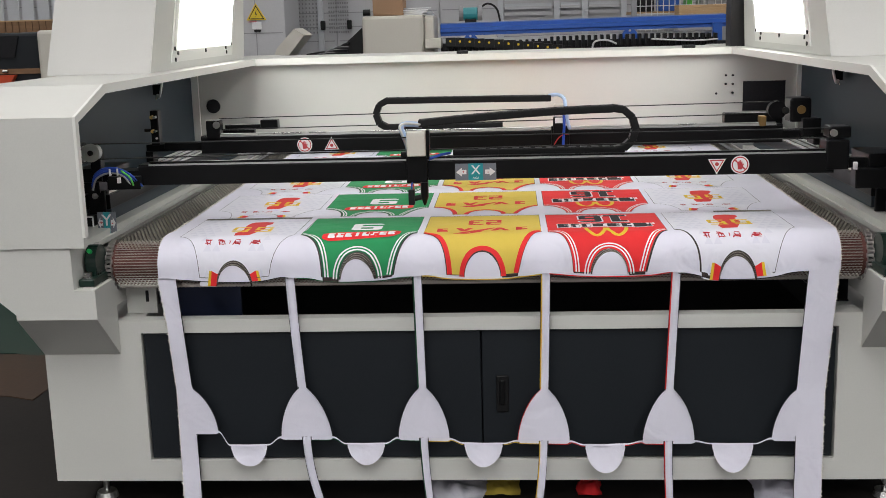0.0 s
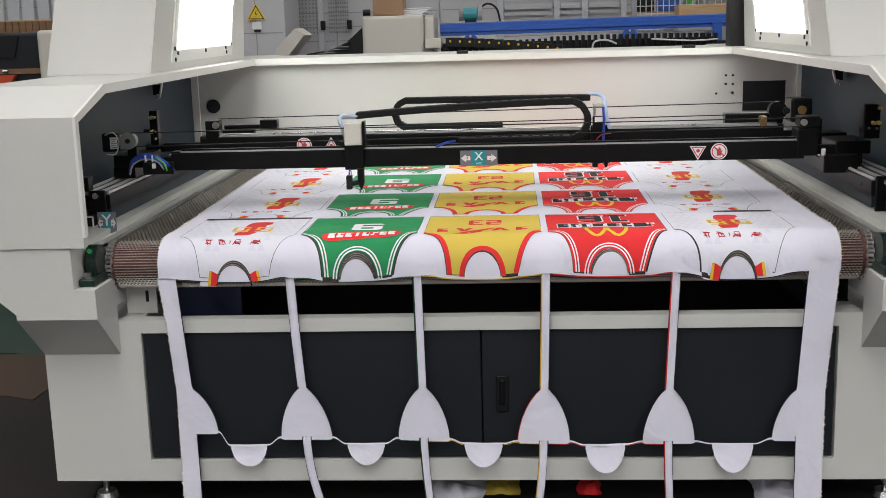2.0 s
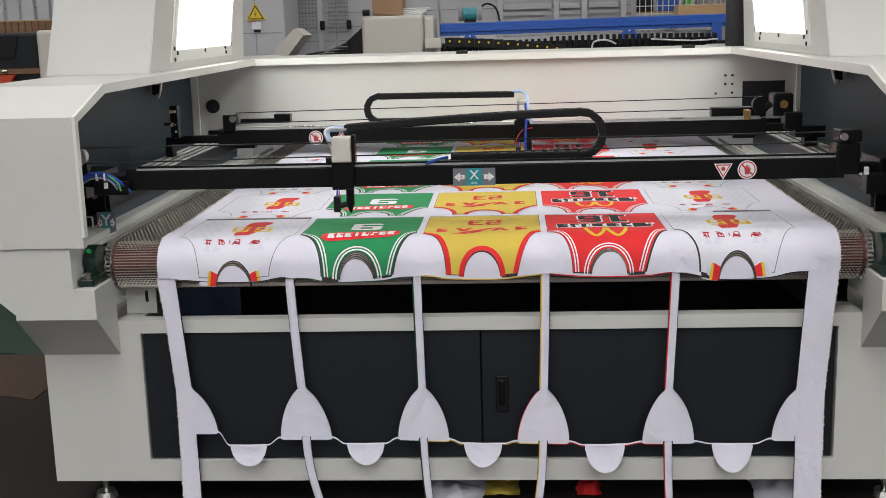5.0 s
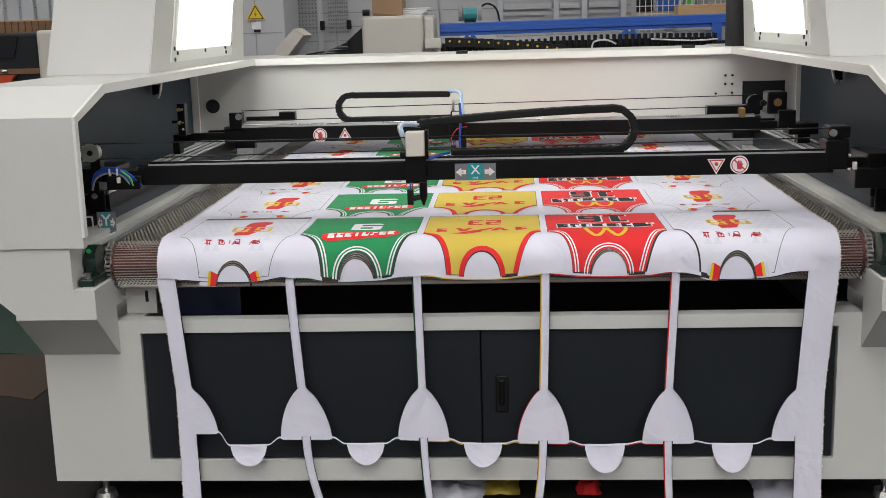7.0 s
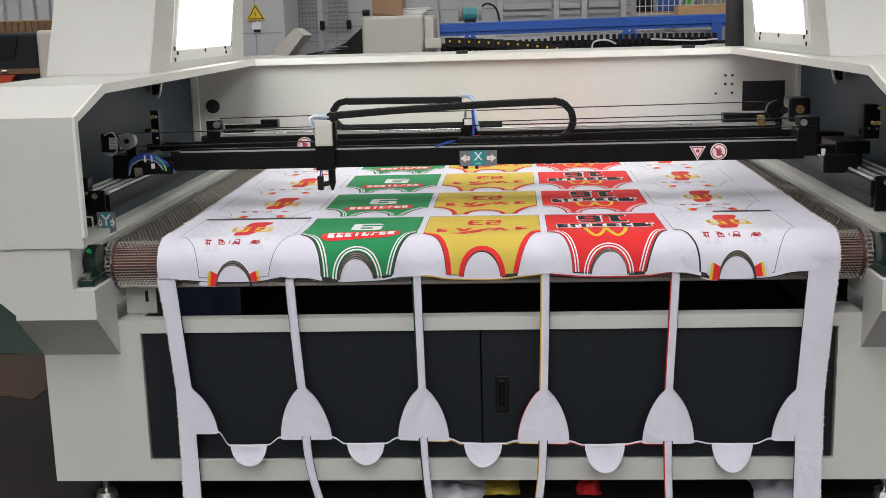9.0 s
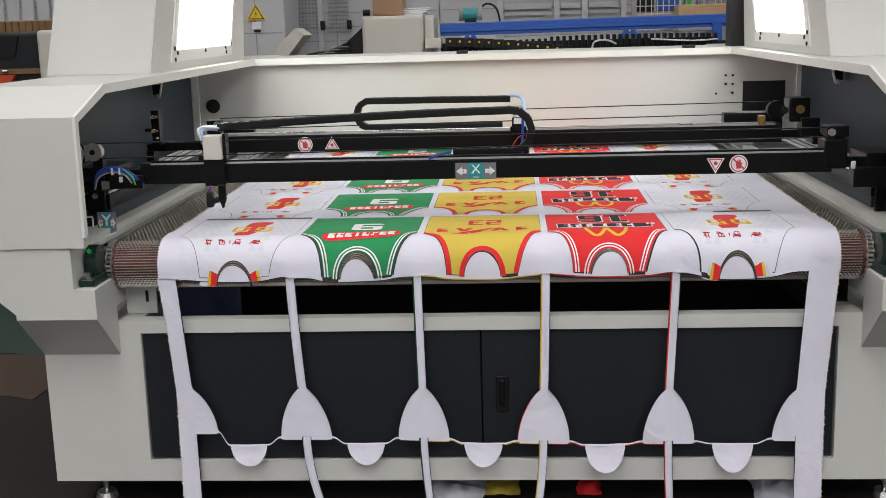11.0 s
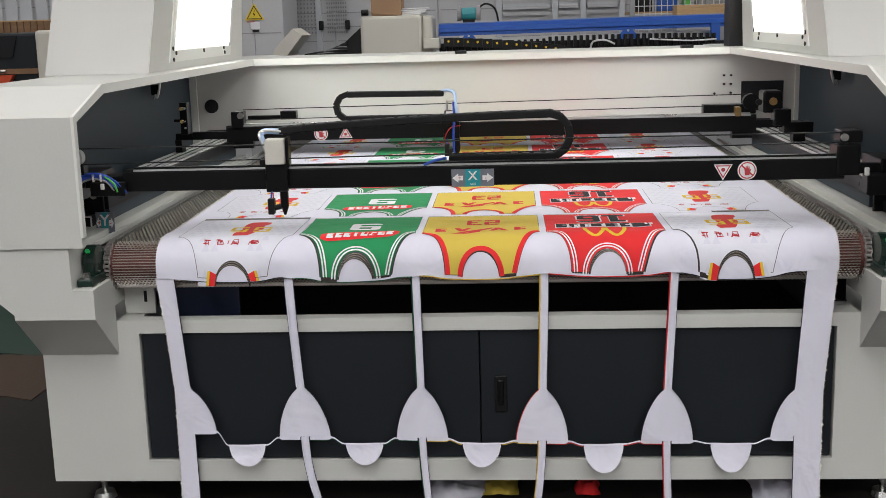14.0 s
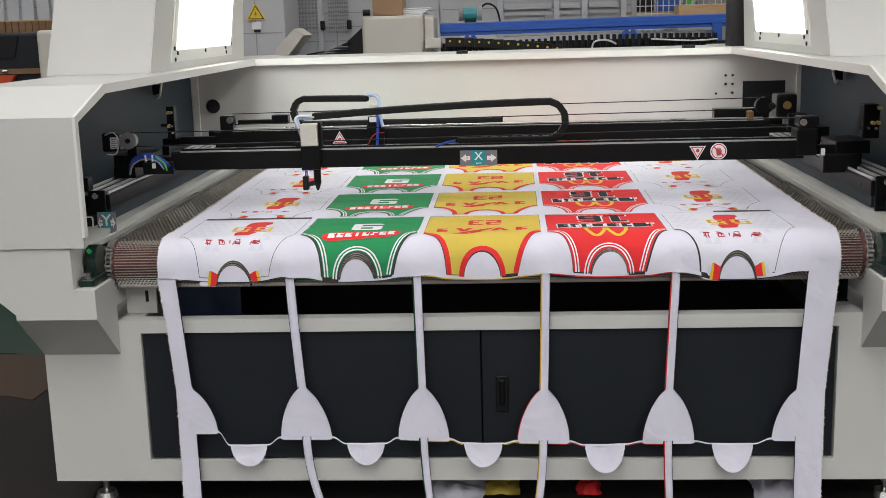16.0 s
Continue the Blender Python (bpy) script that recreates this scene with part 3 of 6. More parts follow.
def web(u, s, lift=0.0):
    """The cloth's surface with its buckles: the loose front edge and the slack between the armholes."""
    v = fm(u, s, lift)
    if s > SH - 0.06:
        k = (s - SH + 0.06) / 0.06
        free = max(0.0, 1 - (abs((u + 0.5) % 1 - 0.5) / 0.44) ** 4) * (abs(u) < 2.45)
        col = max(-2, min(2, round(u)))
        d = (u - col) / 0.44
        mid = (0.25, 0.05, -0.1, 0.3, -0.15)[col + 2]
        bow = max(0.0, 1 - ((d - mid) / (1 + abs(mid))) ** 2) * free
        v.z -= (0.008, 0.012, 0.009, 0.006, 0.019)[col + 2] * k * bow
        v.y -= 0.006 * k * (0.5 + 0.5 * math.sin(u * 9.1)) * free
    w = abs((u % 1) - 0.5) / 0.24
    if -0.10 < s and w < 1:
        e = min(1.0, (s + 0.10) / 0.06) * (1 - w * w)
        v.z += 0.0030 * e * (1 + 0.6 * math.sin(u * 21 + s * 25))
        v.y -= 0.0034 * e * (1 + math.sin(u * 13 - s * 30))
    return v


def hang(x, z, lift=0.0):
    """A point of the hanging cloth, with its soft waves."""
    x = XF + (x - XF) * (1 + 0.08 * max(-0.14, z - 0.42))
    low = min(1.0, max(0.0, (x + 0.75) / 1.2)) * min(1.0, max(0.0, (0.60 - z) / 0.46))
    z = max(FLOOR + 0.004, z - 0.022 * low)
    y = YC - RB - 0.0035 - lift
    k = max(0.0, 0.60 - z)
    y -= 0.012 * k * math.sin(x * 7 + 1.0) + 0.006 * k * math.sin(x * 17 + z * 9)
    return Vector((x, y, z))


def ribbon(bm, pts, w, f, closed=False):
    """A flat band of width w (in metres) about a 2D path; f maps to space."""
    n = len(pts)
    L, R = [], []
    for i in range(n):
        a = Vector(pts[i - 1] if i or closed else pts[0])
        b = Vector(pts[(i + 1) % n] if i < n - 1 or closed else pts[-1])
        d = b - a
        d = d.normalized() if d.length else Vector((1, 0))
        q = Vector((-d.y, d.x)) * w / 2
        L.append(bm.verts.new(f(*(Vector(pts[i]) + q))))
        R.append(bm.verts.new(f(*(Vector(pts[i]) - q))))
    for i in range(n if closed else n - 1):
        j = (i + 1) % n
        bm.faces.new((L[i], L[j], R[j], R[i]))
    return bm


SLACK = 0.5
ARM = 0.695           # where the armholes begin, as a share of the length
JW, JL = 0.945, 0.445   # jersey width in pitches, length in metres


def outer(b, L, k=0.0):
    """Half width at b; k straightens the armhole's curve."""
    t = (b / L - ARM) / (1 - ARM)
    if t <= 0:
        return 0.5
    return 0.5 - 0.20 * ((1 - k) * math.sqrt(max(0.0, 1 - (1 - t) ** 2)) + k * min(1.0, t) ** 0.8)


def neck(b, L):
    nd = 0.155 * L
    if b <= L - nd:
        return 0.0
    return 0.155 * math.sqrt(max(0.0, 1 - ((L - b) / nd) ** 2))


def across(v):
    """From panel widths to the web's own widths: the prints stand a little closer than the web is wide."""
    return 0.009 + v * 0.974


# cells of the block figures, top row first; o: a corner that is cut off
FIGURES = {
    "1": ("## ", " # ", " # ", " # ", "###"),
    "2": ("o#o", "  #", "o##", "#  ", "###"),
    "3": ("o#o", "  #", " ##", "  #", "o#o"),
    "6": ("o#o", "#  ", "###", "# #", "o#o"),
    "9": ("o#o", "# #", "###", "  #", "o#o"),
}


def jersey(col, s_hem, row):
    """One printed vest panel, hem away from the viewer. a runs across (-0.5..0.5), b from the hem to the straps."""
    kind = {-2: "white", -1: "green", 0: "yellow", 1: "red", 2: "white"}[col]
    L = JL if row > 0 else 0.397
    label = {"white": "white vest panel with a red motif lying on the belt", "green": "green vest panel with white number and striped armholes",
             "yellow": "yellow vest panel with red number and red trim", "red": "red vest panel with black number and white striped trim"}[kind]
    th = thing("jersey_panel", label, "jersey panel", "printed jersey panels")
    base = {"white": CLOTHT, "green": GREEN, "yellow": YELLOW, "red": RED}[kind]

    def F(lift):
        return lambda a, b: web(across(col + a * JW), s_hem + b, lift)

    f = F(0.0009)
    drop = {-2: 0.020, 2: 0.013}.get(col, 0.004) if row == 0 else 0.0
    bs = sorted(set([L * i / 40 for i in range(41)] + [L * ARM + L * (1 - ARM) * t for t in (0.004, 0.012, 0.03, 0.06)] + [L * 0.845 + L * 0.155 * t for t in (0.002, 0.01, 0.03)]))
    bm = bmesh.new()

    def band(lo, hi):
        prev = None
        for b in bs:
            o = [(lo(b) + (hi(b) - lo(b)) * k / 12, b) for k in range(13)] if hi(b) - lo(b) > 1e-4 else None
            cur = [bm.verts.new(f(*p)) for p in o] if o else None
            if prev and cur:
                for k in range(12):
                    bm.faces.new((prev[k], prev[k + 1], cur[k + 1], cur[k]))
            prev = cur
    band(lambda b: neck(b - drop, L), lambda b: outer(b, L, SLACK))
    band(lambda b: -outer(b, L), lambda b: -neck(b - drop, L))
    bmesh.ops.remove_doubles(bm, verts=bm.verts, dist=0.0002)
    bmesh.ops.recalc_face_normals(bm, faces=bm.faces)
    part("cloth_panel", bm, base, th, smooth=True)
    p = pitch(s_hem) * JW * 0.974
    g = lambda lift: (lambda x, b: web(across(col + x / p * JW), s_hem + b, 0.0004 + lift * 0.5))
    near = L / JL     # the first row has drawn together towards the fold
    gp = lambda lift: (lambda x, b: g(lift)(x, b * near))
    arms = {sg: [(outer(b, L, SLACK if sg > 0 else 0.0) * p, b) for b in [L * ARM + L * (1 - ARM) * (1 - math.cos(math.pi / 2 * k / 14)) for k in range(15)]] for sg in (1, -1)}
    nk = [(0.155 * p * math.cos(t), L + drop - 0.155 * L * math.sin(t)) for t in [math.pi * k / 20 for k in range(21)]]

    def inset(path, d, cx=None):
        out = []
        for i, q in enumerate(path):
            a, b = Vector(path[max(0, i - 1)]), Vector(path[min(len(path) - 1, i + 1)])
            t = (b - a).normalized()
            out.append(tuple(Vector(q) + Vector((-t.y, t.x)) * d))
        return out

    def trim(name, d, w, m, lift, on_neck=True, on_arm=True):
        if on_arm:
            for sg in (1, -1):
                bm = bmesh.new()
                ribbon(bm, [(sg * x, b) for x, b in inset(arms[sg], d)], w, g(lift))
                part(name, bm, m, th)
        if on_neck:
            bm = bmesh.new()
            ribbon(bm, inset(nk, d), w, g(lift))
            part(name, bm, m, th)

    def bar(name, x0, x1, b0, b1, m, lift=0.002):
        bm = bmesh.new()
        n = 4
        vs = [[bm.verts.new(gp(lift)(x0 + (x1 - x0) * i / n, b0 + (b1 - b0) * j / 2)) for i in range(n + 1)] for j in range(3)]
        for j in range(2):
            for i in range(n):
                bm.faces.new((vs[j][i], vs[j][i + 1], vs[j + 1][i + 1], vs[j + 1][i]))
        part(name, bm, m, th)

    def blob(name, pts, m, lift=0.002):
        bm = bmesh.new()
        bm.faces.new([bm.verts.new(gp(lift)(x, b)) for x, b in pts])
        bmesh.ops.triangulate(bm, faces=bm.faces[:])
        part(name, bm, m, th)

    def patch(name, c0, c1, c2, c3, m, lift=0.002, n=4, f=g):
        """A four-cornered print that follows the cloth."""
        bm = bmesh.new()
        q = [Vector(c) for c in (c0, c1, c2, c3)]
        vs = [[bm.verts.new(f(lift)(*((q[0] * (1 - i / n) + q[1] * i / n) * (1 - j / n) + (q[3] * (1 - i / n) + q[2] * i / n) * j / n))) for i in range(n + 1)] for j in range(n + 1)]
        for j in range(n):
            for i in range(n):
                bm.faces.new((vs[j][i], vs[j][i + 1], vs[j + 1][i + 1], vs[j + 1][i]))
        part(name, bm, m, th)

    def number(txt, x, b, wide, tall, m, lift, grow=0.0):
        """Block figures with cut corners; the print stands on its head for the viewer."""
        n = len(txt)
        each = wide / (n + 0.14 * (n - 1))
        xs, ys = (0.0, 0.30, 0.70, 1.0), (0.0, 0.19, 0.41, 0.59, 0.81, 1.0)
        bm = bmesh.new()
        for i, ch in enumerate(txt):
            c = x + wide / 2 - each / 2 - i * each * 1.14
            at = lambda px, py: bm.verts.new(gp(lift)(c - (px - 0.5) * (each + 2 * grow), b + (py - 0.5) * (tall + 2 * grow)))
            for row_, line in enumerate(FIGURES[ch]):
                for k, on in enumerate(line):
                    if on == " ":
                        continue
                    j = 4 - row_
                    q = [(xs[k], ys[j]), (xs[k + 1], ys[j]), (xs[k + 1], ys[j + 1]), (xs[k], ys[j + 1])]
                    out = []
                    for p_, (u, v) in enumerate(q):
                        if on == "o" and u in (0.0, 1.0) and v in (0.0, 1.0):
                            ends = [(u, abs(v - 0.09)), (abs(u - 0.14), v)]
                            out += ends if p_ in (0, 2) else ends[::-1]
                        else:
                            out.append((u, v))
                    bm.faces.new([at(*p_) for p_ in out])
        bmesh.ops.remove_doubles(bm, verts=bm.verts, dist=0.00005)
        part("number", bm, m, th)

    def block(x, b0, b1, w, body, hole, lift, holes):
        """A plain printed block for one letter of the lettering, with its lighter openings."""
        bar("motif_bar", x - w / 2, x + w / 2, b0, b1, body, lift)
        h = b1 - b0
        for dx, db, ww, hh in holes:
            bar("motif_bar", x + (dx - ww / 2) * w, x + (dx + ww / 2) * w, b0 + (db - hh / 2) * h, b0 + (db + hh / 2) * h, hole, lift + 0.0008)

    # cut outline
    bm = bmesh.new()
    h = 0.5 * p
    ribbon(bm, [(h, L * ARM), (h, 0.0), (-h, 0.0), (-h, L * ARM)], 0.0016, g(0.0022))
    for sg in (1, -1):
        ribbon(bm, [(sg * x, b) for x, b in arms[sg]], 0.0016, g(0.0022))
        ribbon(bm, [(sg * 0.30 * p, L), (sg * 0.155 * p, L)], 0.0016, g(0.0022))
    ribbon(bm, nk, 0.0016, g(0.0022))
    part("cut_line", bm, LINEINK, th)
    if row == 0:
        # the neck disc has sunk and opens a crescent, with the belt's wires behind it
        gape = {"white": 0.011, "green": 0.016, "yellow": 0.004, "red": 0.008}[kind]
        ts = [math.pi * k / 40 for k in range(41)]
        off = lambda t: (0.35 * gape + 0.65 * gape * math.sin(t)) * (1 + 0.25 * math.cos(t) * (1 if kind != "red" else -2.4))
        bm = bmesh.new()
        top = [bm.verts.new(g(0.0026)(*q)) for q in [(0.155 * p * math.cos(t), L + drop - 0.155 * L * math.sin(t)) for t in ts]]
        low = [bm.verts.new(g(0.0026)((0.155 * p - off(t) * 0.8) * math.cos(t), L + drop - (0.155 * L - off(t)) * math.sin(t))) for t in ts]
        for i in range(40):
            bm.faces.new((top[i], top[i + 1], low[i + 1], low[i]))
        cut = part("open_cut", bm, SLIT, th, "belt showing through the open cut")
        if gape > 0.006:
            bm = bmesh.new()
            for k in range(2, 39):
                for j in range(2 if gape < 0.012 else 3):
                    t = math.pi * (k + 0.5 * (j % 2)) / 40
                    e = off(t) * (j + 0.6) / (2.2 if gape < 0.012 else 3.2)
                    x, b = (0.155 * p - e) * math.cos(t), L + drop - (0.155 * L - e) * math.sin(t)
                    bm.faces.new([bm.verts.new(g(0.0036)(x + dx, b + db)) for dx, db in ((-0.0014, -0.0008), (0.0014, -0.0008), (0.0014, 0.0008), (-0.0014, 0.0008))])
            tagged(part("wire_weave", bm, WIRE, cut, "woven steel wire"), kind="stuff")
        # the armholes and strap ends that have sprung open
        for sg in {"red": (1,), "green": (1, -1), "yellow": (-1,)}.get(kind, (-1,) if col > 0 else ()):
            bm = bmesh.new()
            wide = {"red": 0.0045, "green": 0.003, "yellow": 0.002, "white": 0.004}[kind]
            ribbon(bm, [(sg * x, b) for x, b in inset(arms[sg], -wide * 0.5)], wide, g(0.0020))
            part("open_cut", bm, SLIT, th)
        for sg, high in {"red": ((1, 0.007), (-1, 0.003)), "green": ((1, 0.004), (-1, 0.012)), "yellow": ((1, 0.007),)}.get(kind, ((-1, 0.010),) if col > 0 else ()):
            patch("open_cut", (sg * 0.157 * p, L - 0.001), (sg * 0.300 * p, L - 0.001), (sg * 0.296 * p, L + high), (sg * 0.165 * p, L + high), SLIT, 0.0020)
        bm = bmesh.new()
        if kind == "white":
            ribbon(bm, [(0.5 * p, -0.010), (-0.5 * p if col < 0 else -0.02 * p, -0.010)], 0.024, g(0.0024))
            teeth = bmesh.new()
            for k in range(60):
                x = p * (0.49 - k / 60 * (0.98 if col < 0 else 0.50))
                ribbon(teeth, [(x, -0.018), (x, -0.004)], 0.0016, g(0.0034))
            tagged(part("wire_weave", teeth, WIRE, th, "woven steel wire"), kind="stuff")
        else:
            ribbon(bm, [(0.5 * p, -0.001), (-0.5 * p, -0.001)], 0.004, g(0.0024))
        part("open_cut", bm, SLIT, th)
    if kind == "green":
        trim("stripe", 0.008, 0.004, INKWHT, 0.0024)
        trim("stripe", 0.016, 0.004, INKWHT, 0.0024)
        trim("stripe", 0.0025, 0.004, INKGRN, 0.0021)
        number("9", 0.010, 0.172, 0.086, 0.110, INKWHT, 0.0024)
        bm = bmesh.new()
        grid = []
        for i in range(25):
            t = i / 12 - 1
            hw = 0.036 * max(0.25, 1 - abs(t) ** 10) ** 0.5
            grid.append([bm.verts.new(gp(0.0032)(0.006 + 0.108 * t, 0.296 - 0.012 * t + hw * (j / 2 - 1))) for j in range(5)])
        for a, b in zip(grid, grid[1:]):
            for j in range(4):
                bm.faces.new((a[j], b[j], b[j + 1], a[j + 1]))
        part("red_badge", bm, RED, th)
        for i, holes in enumerate((((0.6, 0.5, 0.5, 0.34),), ((0.35, 0.5, 0.6, 0.25),), ((0.5, 0.5, 0.4, 0.5),), (), ((0.2, 0.36, 0.42, 0.72), (0.8, 0.36, 0.42, 0.72)), ((0.35, 0.68, 0.72, 0.64),), ((0.3, 0.36, 0.5, 0.12), (0.3, 0.64, 0.5, 0.12)), ((0.6, 0.5, 0.5, 0.34),))):
            x = -0.076 + i * 0.0235
            c = 0.297 - 0.012 * x / 0.108
            block(x, c - 0.021, c + 0.021, 0.019 if holes else 0.008, INKWHT, RED, 0.0044, holes)
    elif kind == "yellow":
        trim("trim", 0.007, 0.013, RED, 0.0024)
        number("23", 0.004, 0.128, 0.094, 0.082, INKRED, 0.0024)
        block(0.108, 0.215, 0.268, 0.032, INKRED, YELLOW, 0.0024, ((0.35, 0.5, 0.6, 0.4),))
        block(-0.112, 0.228, 0.282, 0.030, INKRED, YELLOW, 0.0024, ((0.70, 0.70, 0.6, 0.16), (0.30, 0.34, 0.6, 0.16)))
        blob("motif_bar", [(0.040, 0.222), (0.052, 0.222), (0.076, 0.272), (0.060, 0.272), (0.050, 0.250), (0.036, 0.272), (0.022, 0.272)], INKRED, 0.0024)
        blob("motif_bar", [(-0.076, 0.222), (-0.060, 0.222), (-0.052, 0.246), (-0.040, 0.222), (-0.026, 0.222), (-0.046, 0.276), (-0.060, 0.276)], INKRED, 0.0024)
        blob("motif_bar", [(-0.082, 0.308), (-0.03, 0.268), (0.030, 0.222), (0.034, 0.232), (-0.004, 0.276), (-0.002, 0.288), (-0.04, 0.312)], INKRED, 0.0026)
    elif kind == "red":
        trim("stripe", 0.008, 0.0035, INKWHT, 0.0024)
        trim("stripe", 0.0155, 0.0035, INKWHT, 0.0024)
        number("16", 0.002, 0.090, 0.136, 0.120, INKWHT, 0.0021, 0.0045)
        number("16", 0.002, 0.090, 0.136, 0.120, INKBLK, 0.0028)
        x = 0.128
        for i, (w, holes) in enumerate(((0.048, ((0.34, 0.22, 0.16, 0.46), (0.66, 0.22, 0.16, 0.46))), (0.026, ((0.35, 0.5, 0.6, 0.3),)), (0.034, ((0.45, 0.3, 0.4, 0.2), (0.45, 0.7, 0.4, 0.2))),
                                        (0.034, ((0.5, 0.66, 0.3, 0.68),)), (0.024, ((0.25, 0.62, 0.4, 0.72),)), (0.024, ((0.25, 0.62, 0.4, 0.72),)), (0.030, ((0.65, 0.68, 0.5, 0.16), (0.35, 0.34, 0.5, 0.16))))):
            tall = 0.024 + 0.009 * abs(i - 3) / 3
            c = 0.206 + 0.003 * abs(i - 3)
            bar("motif_edge", x - w - 0.003, x + 0.003, c - tall - 0.005, c + tall + 0.005, INKWHT, 0.0022 + 0.0001 * i)
            block(x - w / 2, c - tall, c + tall, w, INKBLK, INKWHT, 0.0034, holes)
            x -= w + 0.0065
        for sx in (-0.029, 0.029):
            bm = bmesh.new()
            ribbon(bm, [(sx + 0.026 * math.cos(t), 0.252 + 0.080 * math.sin(t)) for t in [math.pi * k / 12 for k in range(13)]], 0.011, gp(0.0026))
            part("yellow_arc", bm, INKYEL, th)
    else:
        pts = [(-0.020, 0.050), (0.020, 0.045), (0.050, 0.055), (0.052, 0.085), (0.036, 0.12), (0.044, 0.18), (0.030, 0.235), (0.012, 0.295), (-0.040, 0.300), (-0.046, 0.255), (-0.030, 0.20), (-0.038, 0.12), (-0.032, 0.07)]
        mx = 0.018 if col < 0 else 0.004
        blob("red_motif", [(x * 0.8 + mx, b * 0.92 + 0.012) for x, b in pts], INKRED, 0.0022)
        for x in (-0.066, 0.012):
            for q in ((0, 0.056, 0.135, 0.148), (0, 0.012, 0.148, 0.190), (0.046, 0.058, 0.160, 0.205), (0.0, 0.056, 0.178, 0.190), (0.004, 0.060, 0.205, 0.218)):
                bar("motif_bar", mx + x * 0.85 + q[0] * 0.85, mx + x * 0.85 + q[1] * 0.85, q[2] + 0.012, q[3] + 0.012, INKYEL, 0.0026)
        rng = random.Random(5)
        for x, wide in ((-0.100, 0.026), (-0.062, 0.024), (-0.030, 0.005), (-0.016, 0.024), (0.032, 0.030)):
            x += 0.012 if col < 0 else 0.010
            for k in range(10 if wide > 0.01 else 2):
                dx, db = rng.uniform(0, wide * 0.75), rng.uniform(0, 0.024)
                if k % 2:
                    e = rng.uniform(-0.005, 0.005)
                    patch("motif_bar", (x + dx, 0.326 + db * 0.4), (x + dx + 0.0022, 0.326 + db * 0.4), (x + dx + 0.0028 + e, 0.340 + db * 0.4), (x + dx + e, 0.340 + db * 0.4), DEEPRED, 0.0022, 4, gp)
                else:
                    patch("motif_bar", (x + dx * 0.3, 0.322 + db), (x + wide * 0.5 + dx * 0.5, 0.324 + db), (x + wide * 0.5 + dx * 0.5, 0.3275 + db), (x + dx * 0.3, 0.3255 + db), DEEPRED, 0.0024, 4, gp)
        bm = bmesh.new()
        for j in range(11):
            for i in range(-6, 7):
                cx, cb = (i + 0.5 * (j % 2)) * 0.025, 0.025 + j * 0.035
                clear = abs(cx) > (0.066 if cb < 0.29 else 0.105 if 0.31 < cb < 0.35 else 0)
                if clear and abs(cx) < outer(cb + 0.03, L) * p - 0.016 and abs(cx) > neck(cb + 0.035, L) * p + 0.014:
                    lines = [[bm.verts.new(g(0.0019)(cx + e * 0.0115 * k / 3, cb + 0.026 * k / 3)) for e in ((0,) if k == 0 else (-1, 1))] for k in range(4)]
                    bm.faces.new(lines[0] + lines[1][::-1])
                    for lo, hi in zip(lines[1:], lines[2:]):
                        bm.faces.new((lo[0], lo[1], hi[1], hi[0]))
        tagged(part("faint_pattern", bm, PATTERN, th, "faint printed triangles"), kind="stuff")
        for sg in (1, -1):
            flap = drop * (1.1 if sg < 0 else 0.5)
            e = L * 0.996 + flap
            if flap:
                patch("strap", (sg * 0.157 * p, L - 0.012), (sg * 0.300 * p, L - 0.012), (sg * 0.300 * p, e + 0.001), (sg * 0.157 * p, e + 0.001), CLOTHT, 0.0018)
            patch("strap_patch", (sg * 0.138 * p, L * 0.925 + drop), (sg * 0.190 * p, L * 0.905 + drop), (sg * 0.208 * p, e), (sg * 0.157 * p, e), RED, 0.0029)
            patch("strap_edge", (sg * 0.190 * p, L * 0.905 + drop), (sg * 0.212 * p, L * 0.905 + drop), (sg * 0.232 * p, e), (sg * 0.208 * p, e), INKYEL, 0.0029)
    return th


